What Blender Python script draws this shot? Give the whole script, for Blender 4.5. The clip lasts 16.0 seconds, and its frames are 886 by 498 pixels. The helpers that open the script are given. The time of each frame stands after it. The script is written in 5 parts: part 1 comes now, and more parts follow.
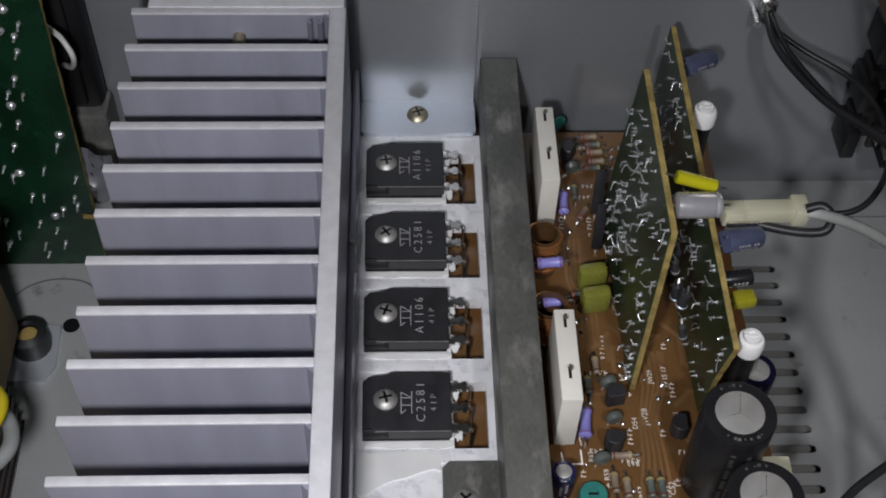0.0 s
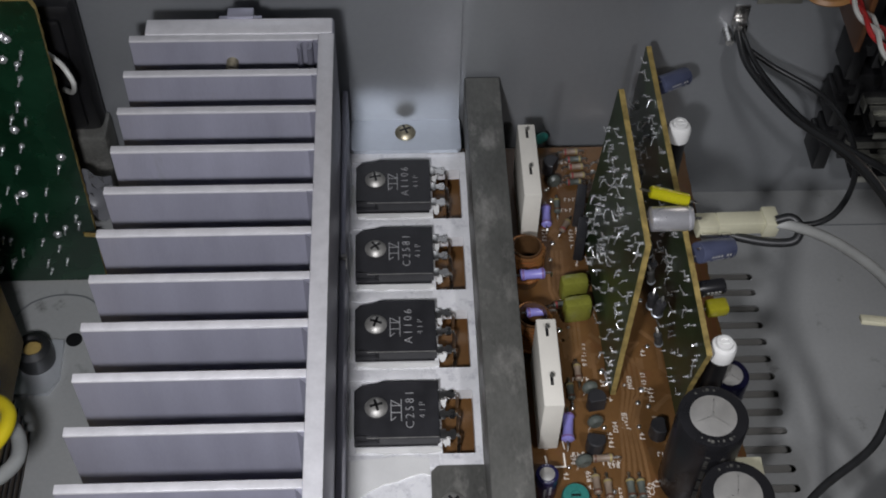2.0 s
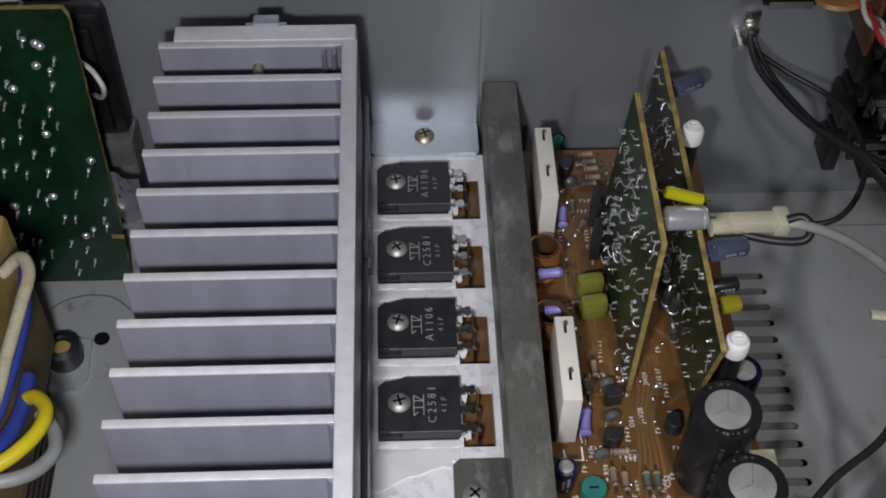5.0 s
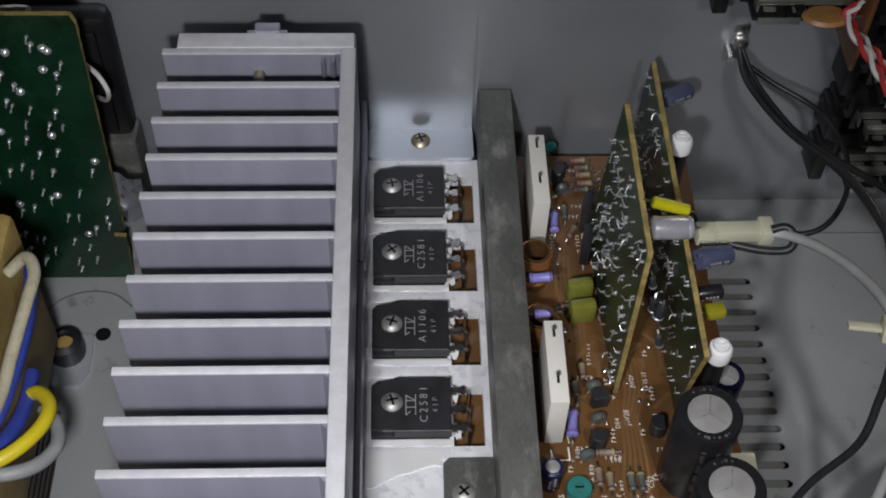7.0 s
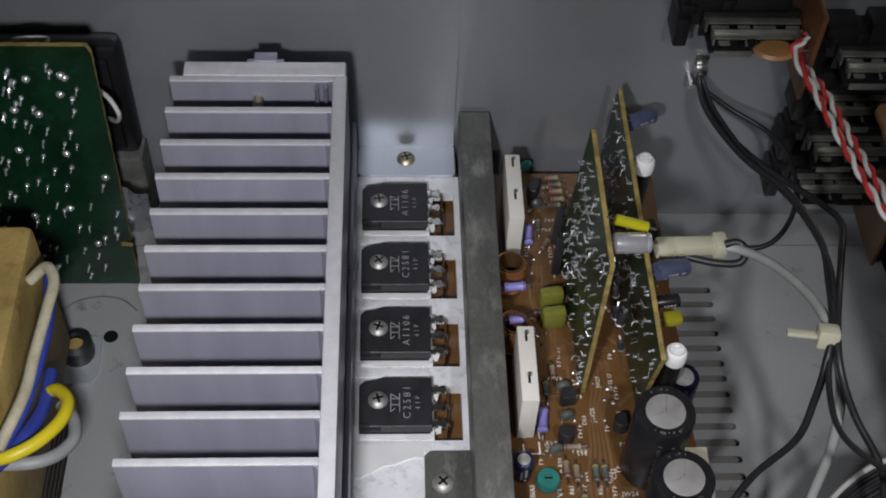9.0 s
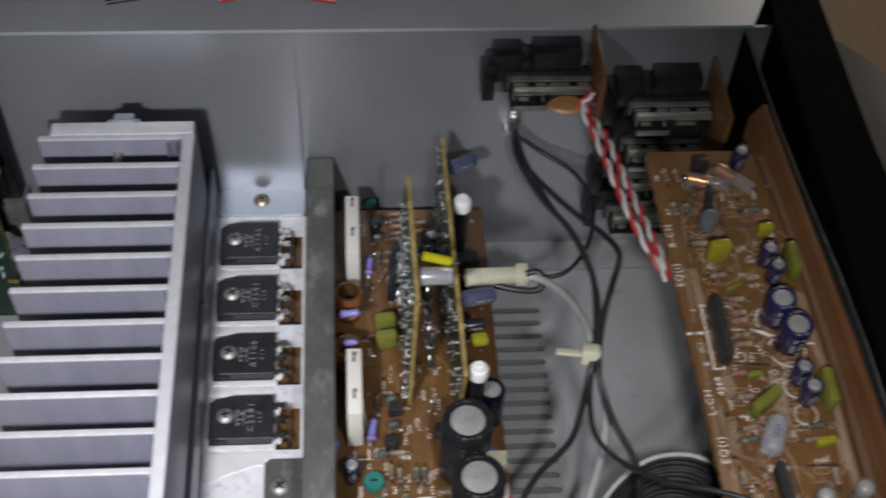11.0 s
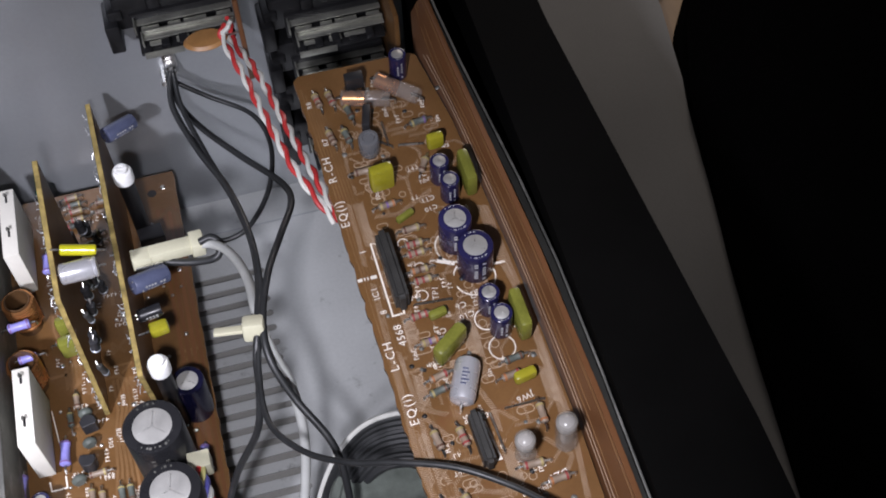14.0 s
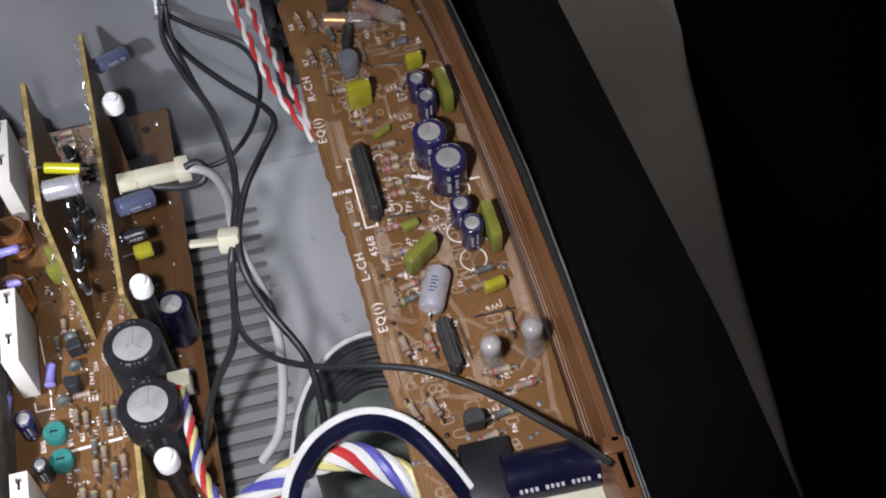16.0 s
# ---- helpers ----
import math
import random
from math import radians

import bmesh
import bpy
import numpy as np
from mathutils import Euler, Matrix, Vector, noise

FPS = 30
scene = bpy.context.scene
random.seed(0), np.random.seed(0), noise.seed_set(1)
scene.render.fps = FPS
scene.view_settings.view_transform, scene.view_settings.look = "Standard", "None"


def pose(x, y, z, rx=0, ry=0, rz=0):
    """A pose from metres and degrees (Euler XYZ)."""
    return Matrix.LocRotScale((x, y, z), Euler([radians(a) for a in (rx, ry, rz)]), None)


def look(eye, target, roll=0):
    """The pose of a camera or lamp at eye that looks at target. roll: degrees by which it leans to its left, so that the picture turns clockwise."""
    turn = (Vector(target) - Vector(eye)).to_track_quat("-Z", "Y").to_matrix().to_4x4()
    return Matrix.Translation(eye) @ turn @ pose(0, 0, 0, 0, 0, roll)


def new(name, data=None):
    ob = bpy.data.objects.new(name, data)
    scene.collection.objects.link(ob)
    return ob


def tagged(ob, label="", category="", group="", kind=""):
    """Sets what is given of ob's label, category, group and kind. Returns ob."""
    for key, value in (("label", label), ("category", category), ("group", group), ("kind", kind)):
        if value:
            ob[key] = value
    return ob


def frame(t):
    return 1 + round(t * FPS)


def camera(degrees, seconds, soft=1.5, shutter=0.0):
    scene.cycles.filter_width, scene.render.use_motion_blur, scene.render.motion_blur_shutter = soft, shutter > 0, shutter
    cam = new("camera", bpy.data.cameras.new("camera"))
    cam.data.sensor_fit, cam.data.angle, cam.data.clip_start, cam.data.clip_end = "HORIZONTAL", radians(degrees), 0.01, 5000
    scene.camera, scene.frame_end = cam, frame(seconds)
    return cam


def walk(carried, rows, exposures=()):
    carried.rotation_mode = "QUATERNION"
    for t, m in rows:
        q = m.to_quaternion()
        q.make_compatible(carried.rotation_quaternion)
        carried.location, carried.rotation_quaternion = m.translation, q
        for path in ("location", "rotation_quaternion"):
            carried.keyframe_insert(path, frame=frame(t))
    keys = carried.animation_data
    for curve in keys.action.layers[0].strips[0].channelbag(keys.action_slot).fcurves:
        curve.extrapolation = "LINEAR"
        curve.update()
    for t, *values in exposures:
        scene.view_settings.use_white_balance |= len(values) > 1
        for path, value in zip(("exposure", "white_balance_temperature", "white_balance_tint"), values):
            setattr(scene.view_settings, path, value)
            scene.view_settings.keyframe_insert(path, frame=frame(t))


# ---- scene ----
cam = camera(38.17, 16.0, soft=1.85, shutter=0.5)
ROWS = [
    (0, 0.0051, -0.0020, 0.2989, 37.792, -1.305, -1.408),
    (0.5, 0.0067, -0.0048, 0.3017, 38.181, -1.184, -1.701),
    (1, 0.0080, -0.0066, 0.3044, 38.197, -1.054, -2.009),
    (1.5, 0.0067, -0.0077, 0.3052, 38.114, -0.943, -1.833),
    (2, 0.0073, -0.0088, 0.3108, 38.054, -0.960, -2.037),
    (2.5, 0.0091, -0.0122, 0.3105, 37.757, -0.754, -2.533),
    (3, 0.0097, -0.0138, 0.3108, 37.729, -0.489, -2.527),
    (3.5, 0.0093, -0.0156, 0.3142, 37.926, -0.415, -2.406),
    (4, 0.0067, -0.0168, 0.3154, 38.401, -0.439, -2.484),
    (4.5, 0.0033, -0.0152, 0.3161, 38.381, -0.520, -2.278),
    (7, 0.0045, -0.0181, 0.3260, 37.867, -1.195, -1.381),
    (7.5, 0.0055, -0.0232, 0.3315, 38.144, -1.058, -1.634),
    (8, 0.0043, -0.0290, 0.3361, 38.099, -1.276, -1.615),
    (10.5, 0.0165, -0.0530, 0.3897, 37.771, -2.367, -1.404),
    (11, 0.0446, -0.0623, 0.4007, 38.216, -2.197, -3.246),
    (11.5, 0.0656, -0.0603, 0.4025, 38.017, -2.504, -4.993),
    (12, 0.0955, -0.0569, 0.3877, 37.177, -0.930, -9.128),
    (12.5, 0.1082, -0.0518, 0.3733, 35.121, 0.962, -13.670),
    (13, 0.1178, -0.0478, 0.3682, 34.045, 2.191, -15.745),
    (13.5, 0.1199, -0.0396, 0.3688, 34.324, 2.586, -15.645),
    (14, 0.1203, -0.0344, 0.3636, 34.657, 2.034, -14.893),
    (14.5, 0.1215, -0.0365, 0.3597, 34.452, 2.277, -14.874),
    (15, 0.1248, -0.0392, 0.3576, 34.661, 2.568, -14.197),
    (15.5, 0.1242, -0.0470, 0.3553, 34.761, 2.689, -13.887),
    (16, 0.1291, -0.0563, 0.3513, 35.082, 2.885, -13.422),
]
FLOOR = 0.010  # the path's own zero lies this far under the chassis floor
walk(cam, [(t, pose(x, y, z - FLOOR, rx, ry, rz)) for t, x, y, z, rx, ry, rz in ROWS], exposures=[(0, -0.60, 6700, 15), (8, -0.58, 6700, 15), (10.5, -0.42, 6700, 15), (11.0, -0.22, 6650, 15), (11.5, -0.02, 6600, 16), (12.0, 0.22, 6550, 17), (12.5, 0.56, 6400, 20), (16, 0.62, 6400, 21)])

# ---- light ----
world = bpy.data.worlds.new("world")
scene.world = world
world.use_nodes = True
bg = world.node_tree.nodes["Background"]
bg.inputs[0].default_value = (0.80, 0.90, 1.0, 1)
bg.inputs[1].default_value = 0.02


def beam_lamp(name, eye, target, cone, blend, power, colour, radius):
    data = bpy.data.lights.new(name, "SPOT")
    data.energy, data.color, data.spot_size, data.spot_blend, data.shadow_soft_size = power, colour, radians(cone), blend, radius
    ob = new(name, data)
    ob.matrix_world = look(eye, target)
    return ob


# two small added spots over the front of the chassis, one for each half, standing in for a light carried with the
# camera, and a weak room lamp behind
beam_lamp("stand_in_light", (-0.020, -0.008, 0.257), (-0.022, 0.175, 0.045), 78, 1.0, 3.2, (0.89, 0.94, 1.0), 0.009)
beam_lamp("stand_in_light", (0.092, -0.006, 0.282), (0.134, 0.122, 0.060), 66, 1.0, 1.76, (0.92, 0.96, 1.0), 0.007)
room = bpy.data.lights.new("room_lamp", "AREA")
room.size, room.energy, room.color = 0.12, 0.30, (1.0, 0.94, 0.84)
new("room_lamp", room).matrix_world = look((0.36, 0.57, 0.27), (0.265, 0.30, 0.0))

# ---- materials ----


def material(name, colour, rough=0.5, metal=0.0, vary=0.12, scale=60.0, bump=0.0, fine=900.0, dirt=None, dirt_amount=0.0,
             coat=0.0, alpha=1.0, glass=0.0, stretch=(1, 1, 1), spec=0.5):
    """A surface with two scales of noise in its colour, roughness and relief. Scales are per metre."""
    m = bpy.data.materials.new(name)
    m.use_nodes = True
    nt = m.node_tree
    b = nt.nodes["Principled BSDF"]
    link, node = nt.links.new, nt.nodes.new
    tc = node("ShaderNodeTexCoord")
    mp = node("ShaderNodeMapping")
    mp.inputs["Scale"].default_value = stretch
    link(tc.outputs["Object"], mp.inputs[0])
    n1 = node("ShaderNodeTexNoise"); n1.inputs["Scale"].default_value = scale; n1.inputs["Detail"].default_value = 6
    n2 = node("ShaderNodeTexNoise"); n2.inputs["Scale"].default_value = fine; n2.inputs["Detail"].default_value = 4
    link(mp.outputs[0], n1.inputs["Vector"]); link(mp.outputs[0], n2.inputs["Vector"])
    add = node("ShaderNodeMath"); add.operation = "MULTIPLY_ADD"; add.inputs[1].default_value = 0.35
    link(n2.outputs[0], add.inputs[0]); link(n1.outputs[0], add.inputs[2])
    ramp = node("ShaderNodeValToRGB")
    lo = [max(0, c * (1 - vary * 1.6)) for c in colour]; hi = [min(1, c * (1 + vary * 1.2)) for c in colour]
    ramp.color_ramp.elements[0].color = (*lo, 1); ramp.color_ramp.elements[1].color = (*hi, 1)
    ramp.color_ramp.elements[0].position, ramp.color_ramp.elements[1].position = 0.42, 0.95
    link(add.outputs[0], ramp.inputs[0])
    out = ramp.outputs[0]
    info = node("ShaderNodeObjectInfo")
    jig = node("ShaderNodeHueSaturation")
    jm = node("ShaderNodeMapRange"); jm.inputs[3].default_value, jm.inputs[4].default_value = 0.9, 1.1
    link(info.outputs["Random"], jm.inputs[0]); link(jm.outputs[0], jig.inputs["Value"]); link(out, jig.inputs["Color"])
    out = jig.outputs[0]
    if dirt:
        n3 = node("ShaderNodeTexNoise"); n3.inputs["Scale"].default_value = scale * 2.3; n3.inputs["Detail"].default_value = 8; n3.inputs["Roughness"].default_value = 0.7
        link(mp.outputs[0], n3.inputs["Vector"])
        r3 = node("ShaderNodeValToRGB"); r3.color_ramp.elements[0].position = 0.62 - 0.25 * dirt_amount; r3.color_ramp.elements[1].position = 0.72
        link(n3.outputs[0], r3.inputs[0])
        mix = node("ShaderNodeMix"); mix.data_type = "RGBA"; mix.inputs[7].default_value = (*dirt, 1)
        link(r3.outputs[0], mix.inputs[0]); link(out, mix.inputs[6]); out = mix.outputs[2]
    link(out, b.inputs["Base Color"])
    rr = node("ShaderNodeMapRange"); rr.inputs[3].default_value, rr.inputs[4].default_value = max(0.03, rough - 0.1), min(1, rough + 0.12)
    link(n1.outputs[0], rr.inputs[0]); link(rr.outputs[0], b.inputs["Roughness"])
    b.inputs["Metallic"].default_value = metal
    b.inputs["Coat Weight"].default_value = coat
    b.inputs["Specular IOR Level"].default_value = spec
    b.inputs["Alpha"].default_value = alpha
    if glass:
        b.inputs["Transmission Weight"].default_value = glass
    if bump:
        bn = node("ShaderNodeBump"); bn.inputs["Strength"].default_value = bump; bn.inputs["Distance"].default_value = 0.0004
        link(add.outputs[0], bn.inputs["Height"]); link(bn.outputs[0], b.inputs["Normal"])
    return m


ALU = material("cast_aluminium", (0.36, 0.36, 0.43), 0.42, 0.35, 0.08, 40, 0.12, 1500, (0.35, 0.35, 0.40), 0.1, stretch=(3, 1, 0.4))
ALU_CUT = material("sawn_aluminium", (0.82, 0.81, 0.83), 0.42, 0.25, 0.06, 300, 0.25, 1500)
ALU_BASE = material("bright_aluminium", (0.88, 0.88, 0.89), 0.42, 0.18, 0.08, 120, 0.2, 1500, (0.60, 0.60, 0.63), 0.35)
STEEL = material("painted_grey_steel", (0.36, 0.375, 0.39), 0.38, 0.55, 0.05, 25, 0.05, 700)
FLOORM = material("galvanised_floor", (0.43, 0.44, 0.435), 0.42, 0.25, 0.08, 30, 0.06, 900, (0.2, 0.2, 0.19), 0.05)
GREYSTEEL = material("dull_grey_steel", (0.028, 0.028, 0.025), 0.5, 0.3, 0.2, 60, 0.1, 900)
RIM = material("zinc_rim", (0.62, 0.65, 0.68), 0.45, 0.5, 0.06, 30, 0.05, 900)
ZINC = material("dull_zinc_bar", (0.17, 0.17, 0.155), 0.5, 0.5, 0.30, 70, 0.3, 1200, (0.36, 0.35, 0.32), 0.42, stretch=(1, 0.5, 1))
SOCKETMETAL = material("tarnished_contact_metal", (0.34, 0.34, 0.30), 0.36, 0.7, 0.2, 150, 0.15, 1500)
PLATE = material("bracket_steel", (0.52, 0.56, 0.62), 0.35, 0.6, 0.05, 50, 0.05, 900)
EPOXY = material("black_epoxy", (0.026, 0.026, 0.029), 0.46, 0, 0.2, 200, 0.12, 2500)
BLACK = material("black_plastic", (0.009, 0.009, 0.010), 0.42, 0, 0.2, 100, 0.05, 1500)
BLACKPAINT = material("black_vinyl", (0.0022, 0.0021, 0.0020), 0.75, 0, 0.3, 35, 0.15, 1500, spec=0.06)
BRASS = material("brass_screw", (0.52, 0.47, 0.34), 0.42, 0.85, 0.15, 300, 0.1, 2500)
NICKEL = material("nickel_screw", (0.46, 0.45, 0.42), 0.48, 0.7, 0.2, 300, 0.1, 2500)
TIN = material("tinned_lead", (0.70, 0.69, 0.67), 0.28, 1, 0.15, 400, 0.15, 2500)
SOLDER = material("solder", (0.86, 0.87, 0.88), 0.26, 0.75, 0.1, 600, 0.15, 2500)
PHENOLIC = material("phenolic_board", (0.156, 0.077, 0.027), 0.33, 0, 0.16, 55, 0.08, 1200, (0.165, 0.070, 0.027), 0.3)
PHENOLIC_DARK = material("dark_phenolic_board", (0.165, 0.070, 0.029), 0.33, 0, 0.12, 30, 0.08, 1200, stretch=(1, 0.5, 1))
TRACE = material("raised_trace", (0.195, 0.103, 0.043), 0.36, 0, 0.15, 120, 0.05, 1500)
SILK = material("white_ink", (0.84, 0.79, 0.72), 0.6, 0, 0.06, 400, 0, 2500)
GREEN = material("green_solder_mask", (0.006, 0.036, 0.017), 0.26, 0, 0.35, 70, 0.15, 600, (0.008, 0.048, 0.022), 0.3)
DKGREEN = material("dark_green_solder_mask", (0.036, 0.062, 0.026), 0.34, 0, 0.4, 120, 0.2, 700, (0.05, 0.07, 0.02), 0.3)
EDGE = material("cut_board_edge", (0.32, 0.235, 0.075), 0.7, 0, 0.35, 300, 0.4, 1500)
CERAMIC = material("white_cement", (0.78, 0.75, 0.67), 0.7, 0, 0.05, 120, 0.15, 2500)
SLEEVE = material("black_sleeve", (0.016, 0.016, 0.018), 0.28, 0, 0.2, 100, 0.03, 1500)
BLUESLEEVE = material("navy_sleeve", (0.020, 0.018, 0.070), 0.22, 0, 0.2, 150, 0.03, 1500)
PALESLEEVE = material("pale_blue_sleeve", (0.075, 0.086, 0.145), 0.3, 0, 0.15, 150, 0.03, 1500)
CANTOP = material("aluminium_can_top", (0.60, 0.59, 0.56), 0.45, 0.7, 0.08, 200, 0.1, 2500)
SILVER = material("silver_can", (0.62, 0.62, 0.65), 0.28, 0.55, 0.08, 200, 0.05, 2500)
MUSTARD = material("mustard_film", (0.34, 0.31, 0.022), 0.2, 0, 0.15, 150, 0.05, 1500)
OLIVE = material("olive_film", (0.20, 0.205, 0.035), 0.24, 0, 0.2, 150, 0.05, 1500)
YELLOWFILM = material("bright_yellow_film", (0.43, 0.40, 0.012), 0.16, 0, 0.1, 150, 0.03, 1500)
TEAL = material("teal_ceramic", (0.03, 0.22, 0.19), 0.4, 0, 0.2, 150, 0.05, 1500)
TAN = material("tan_ceramic", (0.40, 0.20, 0.07), 0.4, 0, 0.15, 150, 0.05, 1500)
BEIGE = material("beige_resistor", (0.26, 0.195, 0.145), 0.4, 0, 0.15, 300, 0.05, 2500)
PURPLE = material("lilac_resistor", (0.27, 0.25, 0.62), 0.35, 0, 0.1, 300, 0.05, 2500)
GREYGREEN = material("grey_green_coating", (0.11, 0.125, 0.11), 0.4, 0, 0.2, 300, 0.05, 2500)
WHITEP = material("white_plastic", (0.80, 0.80, 0.78), 0.35, 0, 0.04, 100, 0.03, 2500)
CREAM = material("cream_plastic", (0.62, 0.60, 0.44), 0.4, 0, 0.06, 100, 0.05, 1500)
BLACKWIRE = material("black_wire", (0.020, 0.021, 0.022), 0.4, 0, 0.15, 200, 0.05, 1500)
WHITEWIRE = material("white_wire", (0.62, 0.62, 0.58), 0.4, 0, 0.06, 200, 0.05, 1500)
GREYWIRE = material("grey_wire", (0.50, 0.51, 0.49), 0.45, 0, 0.06, 200, 0.05, 1500)
REDWIRE = material("red_wire", (0.50, 0.035, 0.035), 0.4, 0, 0.1, 200, 0.03, 1500)
BLUEWIRE = material("blue_wire", (0.035, 0.06, 0.34), 0.4, 0, 0.1, 200, 0.03, 1500)
YELLOWWIRE = material("yellow_wire", (0.72, 0.58, 0.02), 0.4, 0, 0.06, 200, 0.03, 1500)
COPPER = material("enamelled_copper", (0.66, 0.29, 0.11), 0.28, 0.8, 0.1, 300, 0.05, 2500)
NAVYDARK = material("dark_navy_sleeve", (0.006, 0.006, 0.022), 0.2, 0, 0.2, 150, 0.03, 1500)
PALEYELLOW = material("pale_yellow_wire", (0.66, 0.62, 0.24), 0.4, 0, 0.06, 200, 0.03, 1500)
DULLBLUE = material("dull_blue_wire", (0.09, 0.09, 0.36), 0.4, 0, 0.1, 200, 0.03, 1500)
AGEDWIRE = material("aged_cream_wire", (0.56, 0.51, 0.36), 0.45, 0, 0.2, 120, 0.05, 1500, (0.34, 0.27, 0.12), 0.3)
DULLGREY = material("dull_grey_wire", (0.30, 0.31, 0.30), 0.45, 0, 0.1, 200, 0.05, 1500)
CARD = material("transformer_paper", (0.44, 0.31, 0.10), 0.6, 0, 0.25, 40, 0.15, 900, (0.22, 0.12, 0.04), 0.35)
BROWNCORE = material("varnished_core", (0.10, 0.050, 0.02), 0.45, 0, 0.3, 60, 0.2, 800)
CLOTH = material("grey_cloth", (0.22, 0.215, 0.20), 0.9, 0, 0.08, 20, 0.3, 1200)
WOOD = material("bench_wood", (0.21, 0.12, 0.042), 0.5, 0, 0.2, 12, 0.1, 300, stretch=(1, 0.15, 1))
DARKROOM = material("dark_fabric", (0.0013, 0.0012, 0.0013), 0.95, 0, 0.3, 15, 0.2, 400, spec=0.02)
BANDS = {k: material("band_" + k, c, 0.4, 0, 0.05, 300, 0, 2500) for k, c in
         (("red", (0.28, 0.045, 0.04)), ("brown", (0.11, 0.05, 0.03)), ("orange", (0.36, 0.14, 0.05)), ("gold", (0.34, 0.27, 0.11)), ("violet", (0.18, 0.11, 0.27)))}
MILKGREY = material("milky_grey_plastic", (0.18, 0.185, 0.20), 0.22, 0, 0.08, 100, 0, 2500, alpha=0.7)
MILKEND = material("milky_end_plug", (0.42, 0.40, 0.38), 0.2, 0, 0.06, 100, 0, 2500, alpha=0.8)
MILKY = material("milky_polystyrene", (0.34, 0.32, 0.29), 0.12, 0, 0.05, 100, 0, 2500, alpha=0.3, coat=1.0)
HATCH = material("pale_copper_hatching", (0.42, 0.31, 0.22), 0.5, 0, 0.1, 400, 0, 2500)
INK = material("worn_grey_ink", (0.42, 0.42, 0.42), 0.6, 0, 0.1, 400, 0, 2500)
CLEAR = material("clear_polystyrene", (0.60, 0.58, 0.56), 0.08, 0, 0.02, 100, 0, 2500, alpha=0.15, coat=1.0)

# ---- mesh helpers (all lengths below in millimetres) ----
U = 0.001


def mm(x, y, z, rx=0, ry=0, rz=0):
    return pose(x * U, y * U, z * U, rx, ry, rz)


def box(bm, x0, x1, y0, y1, z0, z1, bevel=0.0, m=None):
    vs = bmesh.ops.create_cube(bm, size=1.0)["verts"]
    for v in vs:
        v.co = Vector((x0 + (v.co.x + 0.5) * (x1 - x0), y0 + (v.co.y + 0.5) * (y1 - y0), z0 + (v.co.z + 0.5) * (z1 - z0)))
    if bevel:
        es = list({e for v in vs for e in v.link_edges})
        r = bmesh.ops.bevel(bm, geom=es, offset=bevel, segments=2, affect="EDGES", profile=0.5)
        vs = list({v for f in r["faces"] for v in f.verts} | {v for v in vs if v.is_valid})
    if m is not None:
        bmesh.ops.transform(bm, matrix=m, verts=vs)
    return vs


def lathe(bm, profile, seg=20, m=None):
    """Turns (radius, height) pairs round z; radius 0 closes."""
    rings = []
    made = []
    for r, h in profile:
        if r <= 1e-6:
            ring = [bm.verts.new((0, 0, h))]
        else:
            ring = [bm.verts.new((r * math.cos(2 * math.pi * k / seg), r * math.sin(2 * math.pi * k / seg), h)) for k in range(seg)]
        rings.append(ring); made += ring
    for a, b in zip(rings, rings[1:]):
        for k in range(seg):
            q = [a[k % len(a)], a[(k + 1) % len(a)], b[(k + 1) % len(b)], b[k % len(b)]]
            u = []
            for v in q:
                if v not in u: u.append(v)
            if len(u) > 2: bm.faces.new(u)
    if m is not None:
        bmesh.ops.transform(bm, matrix=m, verts=made)
    return made


def prism(bm, pts, z0, z1, m=None):
    """A flat outline (x, y) drawn up from z0 to z1."""
    a = [bm.verts.new((x, y, z0)) for x, y in pts]
    b = [bm.verts.new((x, y, z1)) for x, y in pts]
    n = len(pts)
    bm.faces.new(a[::-1]); bm.faces.new(b)
    for k in range(n):
        bm.faces.new((a[k], a[(k + 1) % n], b[(k + 1) % n], b[k]))
    if m is not None:
        bmesh.ops.transform(bm, matrix=m, verts=a + b)
    return a + b


def spline(pts, n=8):
    """Points along a smooth line through pts."""
    p = [Vector(q) for q in pts]
    p = [2 * p[0] - p[1]] + p + [2 * p[-1] - p[-2]]
    out = []
    for k in range(1, len(p) - 2):
        for s in range(n):
            t = s / n
            out.append(0.5 * (2 * p[k] + (p[k + 1] - p[k - 1]) * t + (2 * p[k - 1] - 5 * p[k] + 4 * p[k + 1] - p[k + 2]) * t * t
                              + (3 * p[k] - p[k - 1] - 3 * p[k + 1] + p[k + 2]) * t ** 3))
    out.append(p[-2])
    return out


def tube(bm, line, r, seg=8, cap=True):
    line = [Vector(q) for q in line]
    rings = []
    up = Vector((0.13, 0.21, 1)).normalized()
    for k, q in enumerate(line):
        d = (line[min(k + 1, len(line) - 1)] - line[max(k - 1, 0)]).normalized()
        a = up - d * up.dot(d)
        if a.length < 1e-3: a = d.orthogonal()
        a.normalize(); up = a
        b = d.cross(a)
        rings.append([bm.verts.new(q + r * (math.cos(2 * math.pi * s / seg) * a + math.sin(2 * math.pi * s / seg) * b)) for s in range(seg)])
    for a, b in zip(rings, rings[1:]):
        for s in range(seg):
            bm.faces.new((a[s], a[(s + 1) % seg], b[(s + 1) % seg], b[s]))
    if cap:
        bm.faces.new(rings[0][::-1]); bm.faces.new(rings[-1])


